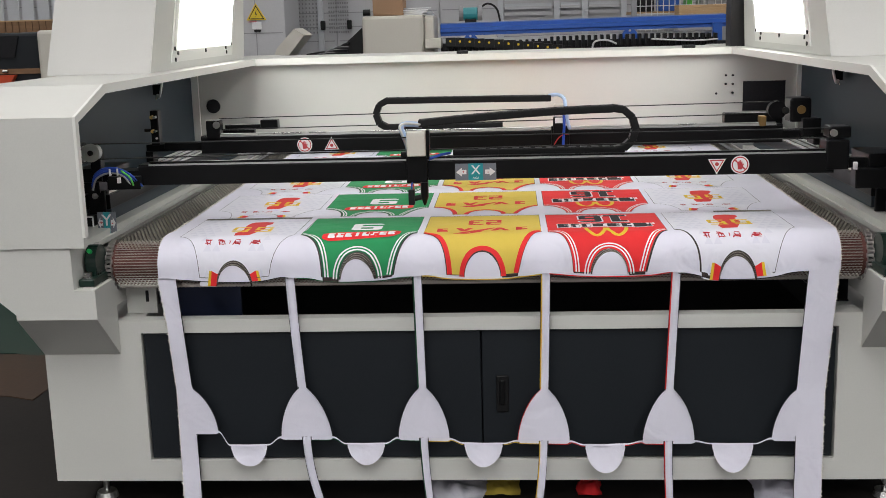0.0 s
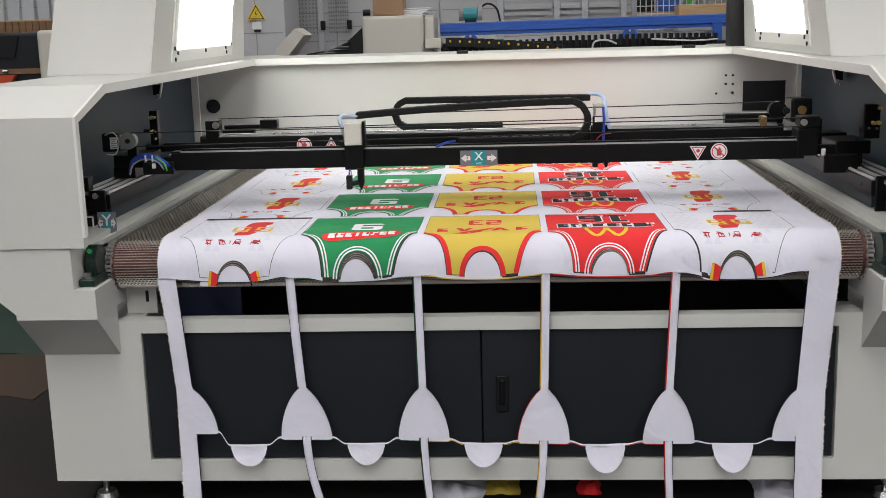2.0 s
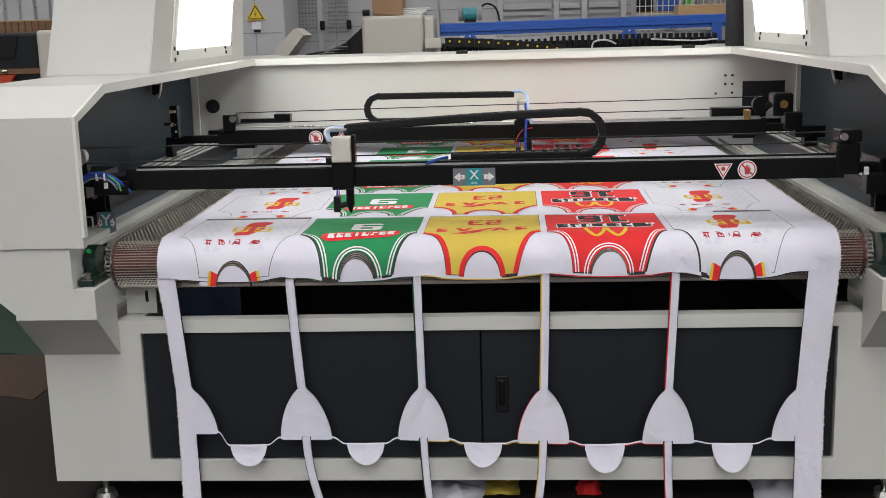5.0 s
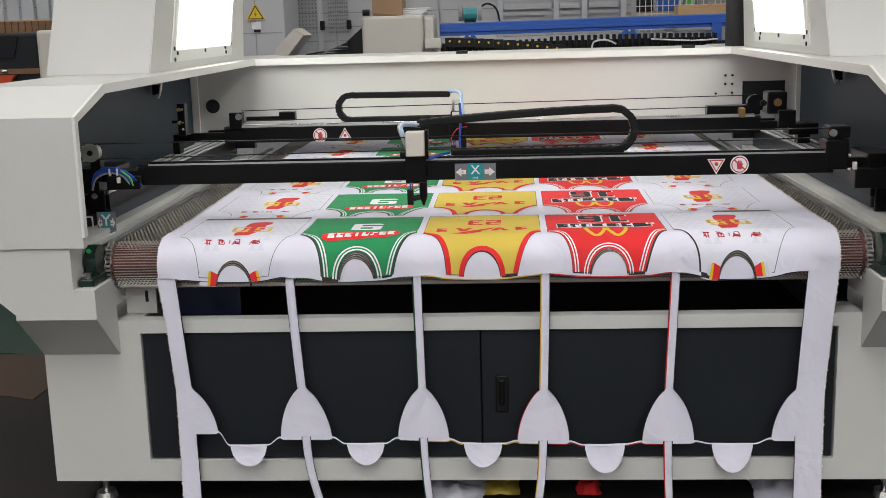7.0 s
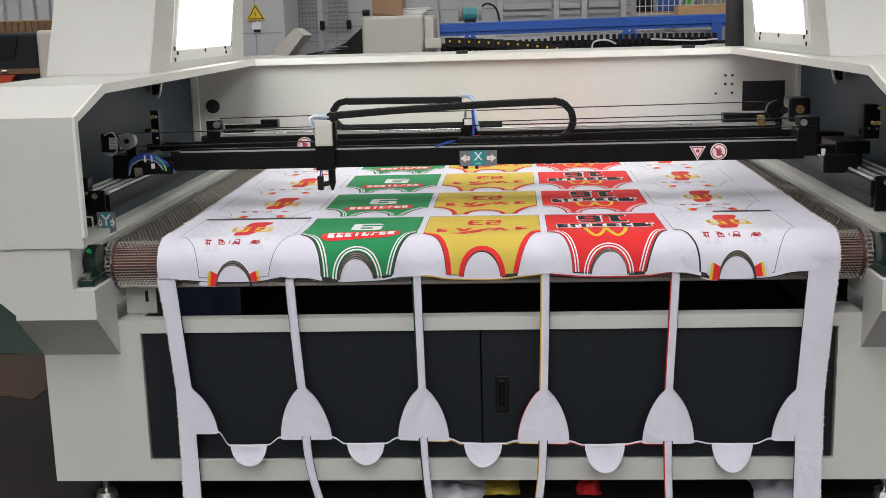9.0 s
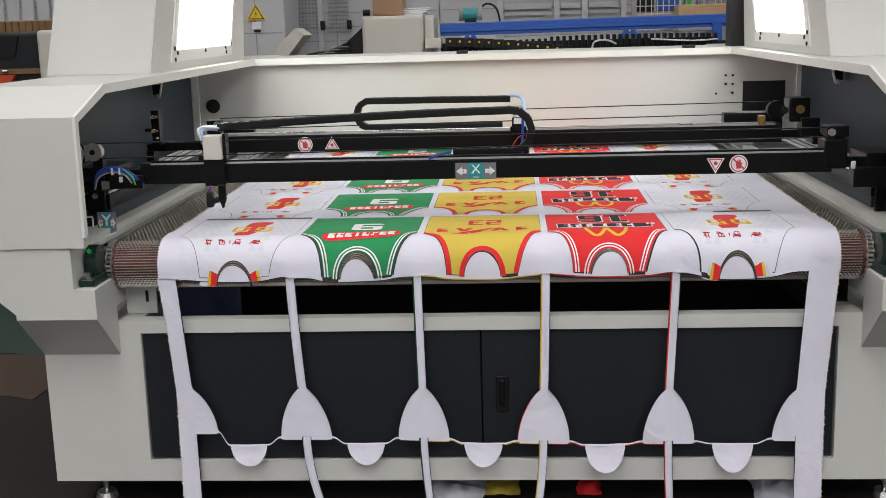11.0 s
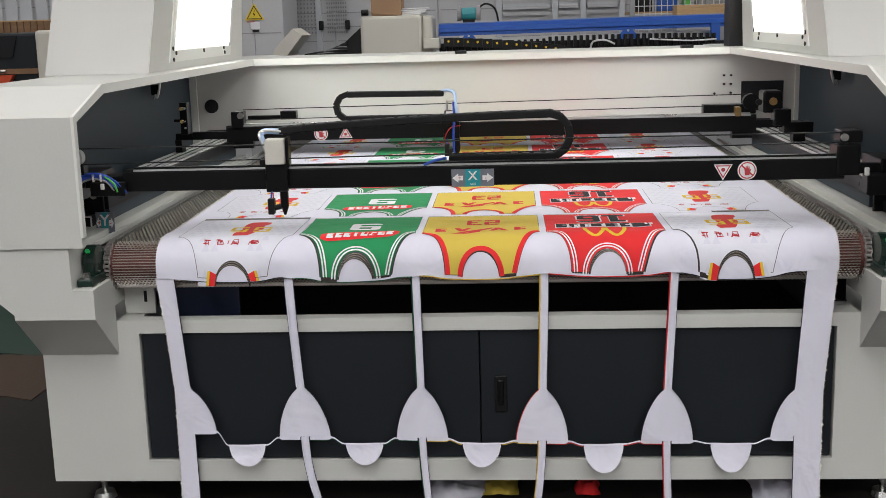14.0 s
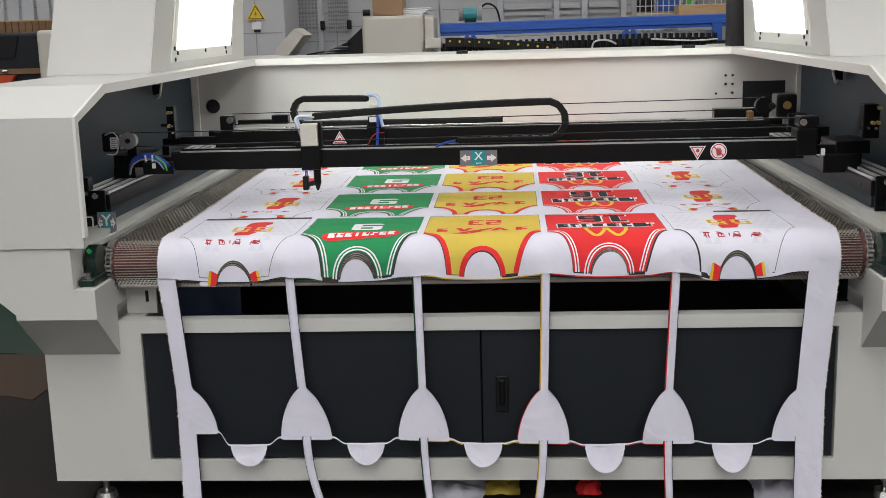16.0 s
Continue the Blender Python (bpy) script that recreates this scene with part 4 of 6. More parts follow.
def build_cloth():
    th = thing("printed_fabric", "white printed polyester web with a hanging cut-out front end", "fabric")
    # the uncut web on the belt and over the fold
    ss = [-3.1 + i * 0.05 for i in range(60)] + [-0.11 + i * 0.01 for i in range(11)] + [SH * i / 16 for i in range(17)]
    us = [UL + (UR - UL) * i / 210 for i in range(211)]
    bm = bmesh.new()

    rows = [[bm.verts.new(web(u, s)) for u in us] for s in ss]
    for a, b in zip(rows, rows[1:]):
        for i in range(len(us) - 1):
            bm.faces.new((a[i], b[i], b[i + 1], a[i + 1]))
    part("web", bm, CLOTH, th, smooth=True)
    # hanging net
    z0, zarm, zdome, zend, zright = 0.604, 0.284, 0.144, 0.161, 0.152
    cx = [XF + (k - 0.5) * 0.3435 for k in (-1, 0, 1, 2)]
    lean = (0.010, 0.0, -0.006, -0.002)
    low = [(0.0, 0.004, 0.02, 0.032), (0.0, 0.006, 0.004, 0.010), (0.0, -0.004, -0.010, -0.016), (0.0, 0.002, 0.002, 0.006)]

    def column(xl, xr, za, zb, n=16, sway=None, lift=0.0, wave=0.002):
        bm = bmesh.new()
        prev = None
        for i in range(n + 1):
            t = i / n
            z = za + (zb - za) * t
            sw = sway(t) if sway else 0.0
            l, r = xl(z) + sw, xr(z) + sw
            cur = [bm.verts.new(hang(l + (r - l) * k / 6, z, lift + wave * math.sin(k * 1.05))) for k in range(7)]
            if prev:
                for k in range(6):
                    bm.faces.new((prev[k], cur[k], cur[k + 1], prev[k + 1]))
            prev = cur
        return bm

    def dome(z, foot=zdome):
        if z >= zarm:
            return 0.0
        return 0.0615 * max(0.0, 1 - (max(0.0, z - foot) / (zarm - foot)) ** 1.75) ** 0.74

    def shift(z, k):
        return lean[k] * min(1.0, max(0.0, (0.60 - z) / 0.46)) ** 2
    edge_ink = [CLOTHT, INKGRN, INKYEL, RED]
    for k, c in enumerate(cx):
        lt, rt = (lambda z: c - 0.0105 - dome(z) + shift(z, k)), (lambda z: c + 0.0105 + dome(z) + shift(z, k))
        part("strip", column(lt, rt, z0, zdome, 48), CLOTH, th, smooth=True)
        lw = low[k]
        d = lean[k]
        sway = lambda t: lw[1] * t + lw[3] * t * t * (1.1 if k == 0 else 1)
        part("strip", column(lambda z: c - 0.0100 + d, lambda z: c + 0.0100 + d, zdome, FLOOR + 0.02, 24, sway), CLOTH, th, smooth=True)
        # printed remains and the scorched line along the cut
        part("cut_edge", column(lambda z: lt(z) - 0.0034, lambda z: lt(z) + 0.0002, z0, zarm + 0.004, 20, None, 0.0006), edge_ink[k], th)
        part("scorched_edge", column(lambda z: lt(z) - 0.0042, lambda z: lt(z) - 0.0034, z0, zarm + 0.004, 20, None, 0.0008), INKBLK, th)
        part("cut_edge", column(lambda z: lt(z) - 0.0020, lambda z: lt(z) + 0.0002, zarm + 0.004, zdome, 40, None, 0.0006), (INKBLK, INKBLK, RED, INKBLK)[k], th)
        part("scorched_edge", column(lambda z: rt(z) - 0.0002, lambda z: rt(z) + 0.0012, z0, zdome, 48, None, 0.0006), INKBLK, th)
        part("cut_edge", column(lambda z: c - 0.0127 + d, lambda z: c - 0.0098 + d, zdome - 0.002, FLOOR + 0.02, 24, sway, 0.0006), edge_ink[k], th)
        part("scorched_edge", column(lambda z: c - 0.0135 + d, lambda z: c - 0.0127 + d, zdome - 0.002, FLOOR + 0.02, 24, sway, 0.0008), INKBLK, th)
        part("scorched_edge", column(lambda z: c + 0.0098 + d, lambda z: c + 0.0108 + d, zdome - 0.002, FLOOR + 0.02, 24, sway, 0.0006), INKBLK, th)
    xl, xr = XF + UL * 0.3435, XF + UR * 0.3435
    li, ri = -0.915, 0.772
    inl = lambda z: li + 0.012 * (0.6 - z) + dome(z, zend) * 1.06
    inr = lambda z: ri + 0.004 * (0.6 - z) - dome(z, zright) * 1.02
    part("selvedge_strip", column(lambda z: xl - 0.008 * max(0.0, (z - 0.46) / 0.144), inl, z0, zend, 48, None, 0.0, 0.0), CLOTH, th, smooth=True)
    part("selvedge_strip", column(lambda z: xl, lambda z: li + 0.015 * (0.6 - z), zend, FLOOR + 0.02, 16, None, 0.0, 0.0), CLOTH, th, smooth=True)
    part("selvedge_strip", column(inr, lambda z: xr - 0.004 * (0.6 - z), z0, zright, 48, None, 0.0, 0.0), CLOTH, th, smooth=True)
    part("selvedge_strip", column(lambda z: ri + 0.006 * (0.6 - z), lambda z: xr - 0.004 * (0.6 - z), zright, FLOOR + 0.02, 16, None, 0.0, 0.0), CLOTH, th, smooth=True)
    for za, zb in ((z0, zend), (zend - 0.002, FLOOR + 0.02)):
        up = zb == zend
        l = inl if up else (lambda z: li + 0.015 * (0.6 - z))
        r = inr if up else (lambda z: ri + 0.006 * (0.6 - z))
        part("scorched_edge", column(lambda z: l(z) - 0.0003, lambda z: l(z) + 0.0018, za, zb, 40, None, 0.0006), INKBLK, th)
        part("scorched_edge", column(lambda z: r(z) - 0.0018, lambda z: r(z) + 0.0003, za, zb, 40, None, 0.0006), INKBLK, th)

    # the thin twisted bands between the domes, with the neck discs hanging from them
    def free(x, z, lift=0.0):
        return Vector((x, YC - RB - 0.0035 - lift - 0.006 * math.sin(x * 7 + 1.0), z))
    inks = [INKBLK, INKGRN, INKYEL, RED, INKBLK]
    ends = [li + 0.0065] + cx + [ri - 0.002]
    discs = ((-0.750, 0.119, 0.051, 0.057), (-0.420, 0.118, 0.0525, 0.056), (-0.090, 0.120, 0.053, 0.062), (0.247, 0.115, 0.0545, 0.075), (0.597, 0.113, 0.0555, 0.074))
    for k in range(5):
        m, zd, hw, hh = discs[k]
        ha = hang(inl(zend) - 0.001, zend) if k == 0 else hang(cx[k - 1] + 0.0105 + dome(zdome) + shift(zdome, k - 1), zdome)
        hb = hang(inr(zright) + 0.001, zright) if k == 4 else hang(cx[k] - 0.0105 - dome(zdome) + shift(zdome, k), zdome)
        fa = hang(li + 0.015 * 0.45, zend) if k == 0 else hang(cx[k - 1] + 0.0128 + lean[k - 1], zdome)
        fb = hang(ri + 0.006 * 0.45, zright) if k == 4 else hang(cx[k] - 0.0143 + lean[k], zdome)
        knots = [(fa.x, fa.z - 0.003), (ha.x - 0.010, ha.z - 0.003), (ha.x + 0.003, ha.z - 0.001), (m - hw - 0.004, zd + 0.001), (m, zd - 0.001), (m + hw + 0.004, zd + 0.001), (hb.x - 0.003, hb.z - 0.001), (hb.x + 0.010, hb.z - 0.003), (fb.x, fb.z - 0.003)]

        def sag(x):
            for (xa, za), (xb, zb) in zip(knots, knots[1:]):
                if x <= xb:
                    t = min(1.0, max(0.0, (x - xa) / (xb - xa)))
                    return za + (zb - za) * t * t * (3 - 2 * t)
            return knots[-1][1]
        xs = [fa.x + (fb.x - fa.x) * i / 60 for i in range(61)]
        bm = bmesh.new()
        up, dn = [], []
        for x in xs:
            over = x < ha.x - 0.002 or x > hb.x + 0.002
            twist = 0.0 if over else math.sin(math.pi * (x - ha.x) / (hb.x - ha.x))
            w = 0.0110 if over else 0.0058 - 0.0022 * abs(math.sin(3.1 * twist))
            up.append(bm.verts.new(free(x, sag(x) + w * 0.55, 0.0026 - 0.001 * twist)))
            dn.append(bm.verts.new(free(x, sag(x) - w * 0.45, 0.0026 + 0.001 * twist)))
        for i in range(60):
            bm.faces.new((up[i], up[i + 1], dn[i + 1], dn[i]))
        part("hem_band", bm, CLOTH, th, smooth=True)
        for side in (-1, 1):
            bm = bmesh.new()
            ribbon(bm, [(x, sag(x) - (0.0058 if x < ha.x or x > hb.x else 0.0036)) for x in xs if side * (x - m) > hw], 0.0018, lambda x, z: free(x, z, 0.0034))
            part("cut_edge", bm, inks[k], th)
        bm = bmesh.new()
        n, rows = 20, 5
        d = lambda x: hh * math.sqrt(max(0.0, 1 - ((x - m) / (hw + 0.0004)) ** 2))
        g = [[bm.verts.new(free(x, sag(x) - 0.001 - d(x) * j / rows, 0.0030 + 0.012 * (d(x) * j / rows / 0.06) ** 1.5 + 0.003 * math.sin(x * 60 + k))) for x in [m - hw + 2 * hw * i / n for i in range(n + 1)]] for j in range(rows + 1)]
        for j in range(rows):
            for i in range(n):
                bm.faces.new((g[j][i], g[j][i + 1], g[j + 1][i + 1], g[j + 1][i]))
        bmesh.ops.remove_doubles(bm, verts=bm.verts, dist=0.0003)
        part("neck_disc", bm, CLOTH, th, smooth=True)
    # hem lines along the top of the holes
    for k in range(5):
        a = ends[k] + (0.002 if k == 0 else 0.011)
        b = ends[k + 1] - (0.0 if k == 4 else 0.011)
        bm = bmesh.new()
        pts = []
        for i in range(21):
            x = a + (b - a) * i / 20
            v = web((x - XF) / 0.3495, SH)
            pts.append((v.x, v.y - 0.0015, v.z))
        up = [bm.verts.new(p) for p in pts]
        dn = [bm.verts.new((x, y, z - 0.0025)) for x, y, z in pts]
        for i in range(20):
            bm.faces.new((up[i], up[i + 1], dn[i + 1], dn[i]))
        part("cut_edge", bm, inks[k], th)
    # frayed selvedges
    rng = random.Random(3)
    for u, sg in ((UL, -1), (UR, 1)):
        vs, fs = [], []
        path = [fm(u, -2.2 + i * 0.004, 0.001) for i in range(int(2.34 / 0.004))]
        z = path[-1].z
        while z > FLOOR + 0.02:
            z -= 0.004
            x = xl - 0.008 * max(0.0, (z - 0.46) / 0.144) if sg < 0 else (xr - 0.004 * (0.6 - z))
            path.append(hang(x, z, 0.001))
        for p in path:
            for _ in range(2):
                n = len(vs)
                q = p + Vector((sg * rng.uniform(-0.002, 0.0042), rng.uniform(-0.003, 0.003), rng.uniform(-0.003, 0.004)))
                o = Vector((-sg * 0.003, rng.uniform(-0.004, 0.004), rng.uniform(-0.004, 0.004)))
                vs += [p + o, p + o * -0.6 + Vector((-sg * 0.003, 0, 0.002)), q]
                fs.append((n, n + 1, n + 2))
        me = bpy.data.meshes.new("fray")
        me.from_pydata(vs, [], fs)
        me.materials.append(FRAY)
        ob = new("fray", me)
        ob.parent = th
        tagged(ob, "frayed pale selvedge", kind="stuff")
    return th


def pile(x, y, rx, ry, h, material, label, seed):
    """A crumpled offcut on the floor."""
    bm = bmesh.new()
    n = 26
    g = []
    for j in range(n + 1):
        row = []
        for i in range(n + 1):
            a, b = i / n * 2 - 1, j / n * 2 - 1
            r = min(1.0, math.hypot(a, b))
            q = Vector((a * 3 + seed, b * 3, seed * 1.7))
            k = h * (1 - r ** 4) * (0.75 + 0.45 * noise.noise(q * 0.7) + 0.12 * noise.noise(q * 1.7))
            wob = 1 + 0.25 * noise.noise(Vector((math.atan2(b, a) * 1.4, seed, 0)))
            row.append(bm.verts.new((x + a * rx * wob, y + b * ry * wob, FLOOR + 0.006 + max(0.0, k))))
        g.append(row)
    for j in range(n):
        for i in range(n):
            bm.faces.new((g[j][i], g[j][i + 1], g[j + 1][i + 1], g[j + 1][i]))
    ob = put("cloth_offcut", bm, material, smooth=True)
    return tagged(ob, label, "fabric offcut", "offcuts on the floor")


# ---- gantries ----
LINK = 0.0322
CHAIN_Y = 0.045


def chain_path(head, fixed, sign, dz, N_LINK):
    """Places of the links: along the beam from the fixed end, round the bend, back to the head. sign +1: the bend lies to the right."""
    r, zb = (0.058 if sign > 0 else 0.045), 0.906 + dz
    total = N_LINK * LINK
    h, f = sign * head, sign * fixed
    xb = (total - math.pi * r + f + h) / 2
    n1, n2 = xb - f, math.pi * r
    out = []
    D = max(0.05, xb - h)
    for i in range(N_LINK):
        s = (i + 0.5) * LINK
        if s < n1:
            x, z, a = f + s, zb, 0.0
        elif s < n1 + n2:
            t = (s - n1) / r
            x, z, a = xb + r * math.sin(t), zb + r - r * math.cos(t), t
        else:
            d = s - n1 - n2
            q = min(1.0, d / D)
            drop = 0.030 if sign > 0 else 0.003
            x, z = xb - d, zb + 2 * r - drop * q ** 1.6
            a = math.pi + math.atan(drop * 1.6 * q ** 0.6 / D)
        out.append((sign * x, z, -a * sign if sign > 0 else a))
    return out


def link_mesh():
    bm = bmesh.new()
    for y in (-0.019, 0.015):
        box(bm, -LINK * 0.56, LINK * 0.56, y, y + 0.004, -0.0105, 0.0105, 0.003)
    box(bm, -LINK * 0.30, LINK * 0.30, -0.018, 0.018, 0.0075, 0.0105)
    box(bm, -LINK * 0.30, LINK * 0.30, -0.018, 0.018, -0.0105, -0.0075)
    me = bpy.data.meshes.new("chain_segment")
    bm.to_mesh(me)
    bm.free()
    me.materials.append(BLACKP)
    return me


def build_gantry(front):
    dz = 0.0 if front else 0.020
    label = "black cutting gantry with a beige laser head" if front else "black rear cutting gantry with its laser head"
    g = thing("laser_gantry", label, "gantry", "moving gantries")
    x0, x1 = (-1.075 if front else -1.055), 0.895
    bm = PR([(0.0, 0.834 + dz), (0.0, 0.886 + dz), (0.006, 0.893 + dz), (0.060, 0.893 + dz), (0.066, 0.886 + dz), (0.066, 0.834 + dz)], "x", x0, x1)
    part("beam", bm, BLACK, g)
    part("guide_rail", B(x0 + 0.03, x1 - 0.02, 0.010, 0.022, 0.8935 + dz, 0.900 + dz, 0.001), STEEL if not front else BLACK, g, "bright steel guide rail")
    # added aluminium strip that draws the highlight on the black beam's edge
    part("guide_rail", B(x0 + 0.03, x1 - 0.02, 0.0015, 0.0075, 0.8895 + dz, 0.8945 + dz), ALU, g, "narrow bright strip standing for the beam's highlight")
    part("rear_flange", B(x0 + 0.02, x1, 0.066, 0.10, 0.862 + dz, 0.870 + dz), BLACK, g)
    # left end: slide, motor and pulley
    part("slide", B(-1.270, -1.165, 0.07 if not front else 0.02, 0.14 if not front else 0.19, 0.842 if front else 0.856, 0.882, 0.004), BLACK, g)
    part("slide_foot", B(-1.275, -1.250 if not front else -1.205, 0.08 if not front else 0.03, 0.13 if not front else 0.18, 0.8085, 0.843 if front else 0.857), BLACK, g)
    part("slide_arm", B(-1.192, -1.030, 0.03, 0.06, 0.842 + dz, 0.870 + dz, 0.003), BLACK, g)
    if front:
        part("slide_cover", B(-1.160, -1.062, -0.03, -0.008, 0.826, 0.864, 0.003), BLACK, g)
        part("end_bracket", B(-1.175, -1.04, 0.015, 0.085, 0.845 + dz, 0.875 + dz, 0.003), BLACK, g)
    if front:
        pl = part("pulley", C((-1.206, -0.012, 0.932), (-1.206, 0.014, 0.932), 0.0245, 28), ALU, g, "grey aluminium pulley")
        part("pulley_flange", C((-1.206, -0.016, 0.932), (-1.206, -0.011, 0.932), 0.0265, 28), ALU, pl)
        part("hub", C((-1.206, -0.020, 0.932), (-1.206, -0.015, 0.932), 0.008, 12), BLACKP, pl)
        mt = part("stepper_motor", B(-1.30, -1.245, 0.01, 0.07, 0.895, 0.955, 0.006), BLACK, g)
        part("motor_face", B(-1.2445, -1.240, 0.018, 0.062, 0.902, 0.948, 0.002), ALU, mt)
        lbl = part("motor_label", B(-1.272, -1.248, 0.0085, 0.0098, 0.905, 0.942), STKWHT, mt, "white label with grey bars")
        for i in range(5):
            part("label_bar", B(-1.269, -1.251 - 0.004 * (i % 2), 0.0078, 0.0086, 0.909 + i * 0.0065, 0.912 + i * 0.0065), GREYP, lbl)
        part("motor_cable", pipe(bmesh.new(), curve_pts([(-1.285, 0.005, 0.950), (-1.255, -0.004, 0.958), (-1.240, -0.002, 0.930), (-1.252, 0.0, 0.892), (-1.285, 0.008, 0.888)]), 0.0022), STKWHT, mt, "thin white cable")
        part("post", B(-1.22, -1.19, 0.014, 0.05, 0.845, 0.935, 0.003), BLACK, g)
        for k, (m_, off) in enumerate(((BLUEW, 0.0), (BLUEW, 0.006), (GREYP, -0.005), (BLUEW, 0.010))):
            pts = curve_pts([(-1.205, -0.025, 0.835 + off), (-1.19, -0.03, 0.868 + off), (-1.155, -0.03, 0.884 + off), (-1.115, -0.03, 0.878 + off), (-1.09 + off, -0.028, 0.855 + off), (-1.078 + off * 2, -0.025, 0.838)])
            part("cable", pipe(bmesh.new(), [(a, b, c - 0.004) for a, b, c in pts], 0.0032), m_, g)
        part("cable", pipe(bmesh.new(), curve_pts([(-1.115, -0.032, 0.882), (-1.09, -0.034, 0.862), (-1.082, -0.032, 0.838)]), 0.0026), GREENW, g)
        for x in (-1.150, -1.128):
            part("cable_tie", B(x, x + 0.005, -0.036, -0.022, 0.868, 0.888, 0.001), STKWHT, g)
        part("plug", B(-1.128, -1.118, -0.036, -0.024, 0.846, 0.862, 0.001), STKWHT, g)
    else:
        mm = part("mirror_mount", B(-1.242, -1.214, 0.05, 0.09, 0.880, 1.000, 0.003), BLACK, g, "black mirror mount with brass fittings")
        for sz in (0.930, 0.978):
            part("brass_fitting", C((-1.232, 0.05, sz), (-1.232, 0.034, sz), 0.0062, 14), BRASS, mm)
            part("brass_fitting", C((-1.222, 0.05, sz), (-1.222, 0.030, sz), 0.0050, 14), STEEL, mm)
        part("mount_screw", C((-1.241, 0.06, 0.932), (-1.266, 0.06, 0.932), 0.006, 8), BLACK, mm)
        part("mount_screw", C((-1.222, 0.05, 0.905), (-1.222, 0.044, 0.905), 0.004, 8), STKWHT, mm)
        part("idler_block", B(-1.035, -0.988, 0.0, 0.05, 0.895, 0.966, 0.004), BLACK, g)
        part("idler", C((-0.998, -0.004, 0.950), (-0.998, 0.0, 0.950), 0.012, 18), STEEL, g)
        part("spring_rod", B(-0.985, -0.80, 0.06, 0.085, 0.930, 0.945, 0.003), BLACK, g)
        part("rod_end", B(-0.86, -0.80, 0.055, 0.095, 0.928, 0.960, 0.003), BLACK, g)
    # right end
    part("slide", B(0.996, 1.101, 0.0 if not front else 0.02, 0.09 if not front else 0.19, 0.842, 0.882, 0.004), BLACK, g)
    part("slide_foot", B(1.036, 1.079, 0.03, 0.08 if not front else 0.18, 0.8085, 0.843), BLACK, g)
    part("slide_arm", B(0.880, 1.023, 0.03, 0.06, 0.842 + dz, 0.870 + dz, 0.003), BLACK, g)
    if front:
        part("idler_block", B(0.872, 0.935, -0.005, 0.075, 0.842, 0.926, 0.005), BLACK, g)
        part("idler_block", B(0.880, 0.940, 0.0, 0.07, 0.930, 0.962, 0.005), BLACK, g)
        part("idler", C((0.890, -0.010, 0.945), (0.890, 0.0, 0.945), 0.010, 20), STEEL, g)
        part("clip", B(0.940, 0.952, -0.03, -0.02, 0.845, 0.866, 0.002), STKWHT, g)
        mm = part("mirror_mount", B(1.085, 1.135, 0.05, 0.10, 0.885, 0.990, 0.003), BLACK, g, "black mirror mount with brass fittings")
        for sx, sz in ((1.112, 0.934), (1.128, 0.934), (1.130, 0.980)):
            part("brass_fitting", C((sx, 0.05, sz), (sx, 0.032, sz), 0.0062, 14), BRASS, mm)
        for sx, sz in ((1.100, 0.918), (1.124, 0.916)):
            part("mount_screw", C((sx, 0.05, sz), (sx, 0.040, sz), 0.004, 8), STEEL, mm)
        part("cable_holder", B(0.95, 1.06, -0.02, 0.03, 0.790, 0.845, 0.004), BLACK, g)
    else:
        mt = part("stepper_motor", B(0.925, 0.995, 0.03, 0.12, 0.915, 0.995, 0.008), BLACK, g)
        part("motor_cap", C((0.96, 0.03, 0.957), (0.96, 0.024, 0.957), 0.014, 20), BRASSD, mt)
        part("pulley", C((0.880, 0.02, 0.957), (0.880, 0.05, 0.957), 0.030, 28), BLACK, g)
        part("pulley_face", C((0.905, 0.005, 0.957), (0.905, 0.02, 0.957), 0.011, 20), BLACKP, g)
        part("end_block", B(0.71, 0.90, 0.03, 0.08, 0.915, 0.950, 0.004), BLACK, g)
        part("brass_block", B(0.818, 0.840, -0.004, 0.03, 0.908, 0.942, 0.003), BRASSD, g)
        part("idler_block", B(0.96, 1.02, 0.0, 0.07, 0.87, 0.93, 0.004), BLACK, g)
    # toothed drive belt, two runs
    za, zb_ = (0.955, 0.911) if front else (0.968, 0.930)
    yb = -0.006 if front else 0.03
    zr, zs_ = (0.957, 0.931) if front else (0.984, 0.945)
    for zl, z2 in ((za, zr), (zb_, zs_)):
        xa, xe = (-1.206, 0.885) if front else (-0.995, 0.885)
        part("drive_belt", PR([(xa, zl), (xe, z2), (xe, z2 + 0.0026), (xa, zl + 0.0026)], "y", yb, yb + 0.010), RUBBER, g)
    # stickers
    if front:
        lb = part("axis_label", B(-0.102 - 0.058, -0.102 + 0.058, -0.0012, 0.0004, 0.831, 0.879), STKGREY, g, "grey and teal axis label with a white letter")
        label_art(lb, "X", -0.102, -0.0014, 0.855, 0.116, 0.048)
        stickers(g, 0.573, 0.637, 0.861, -1)
    else:
        stickers(g, -0.607, -0.699, 0.877, 1)
    # head carriage
    hd = part("laser_head", B(-0.030, 0.030, -0.022, -0.002, 0.828 + dz, 0.905 + dz, 0.003), BLACK, g, "black laser head carriage")
    if front:
        part("head_cover", B(-0.0265, 0.0265, -0.034, 0.016, 0.9055, 0.974, 0.003), BEIGEB, hd, "beige sheet metal cover")
        part("cover_edge", B(0.027, 0.036, -0.020, 0.020, 0.895, 0.978, 0.002), BLACK, hd)
        part("belt_clamp", B(-0.045, -0.027, -0.02, 0.0, 0.903, 0.918, 0.002), BLACK, hd)
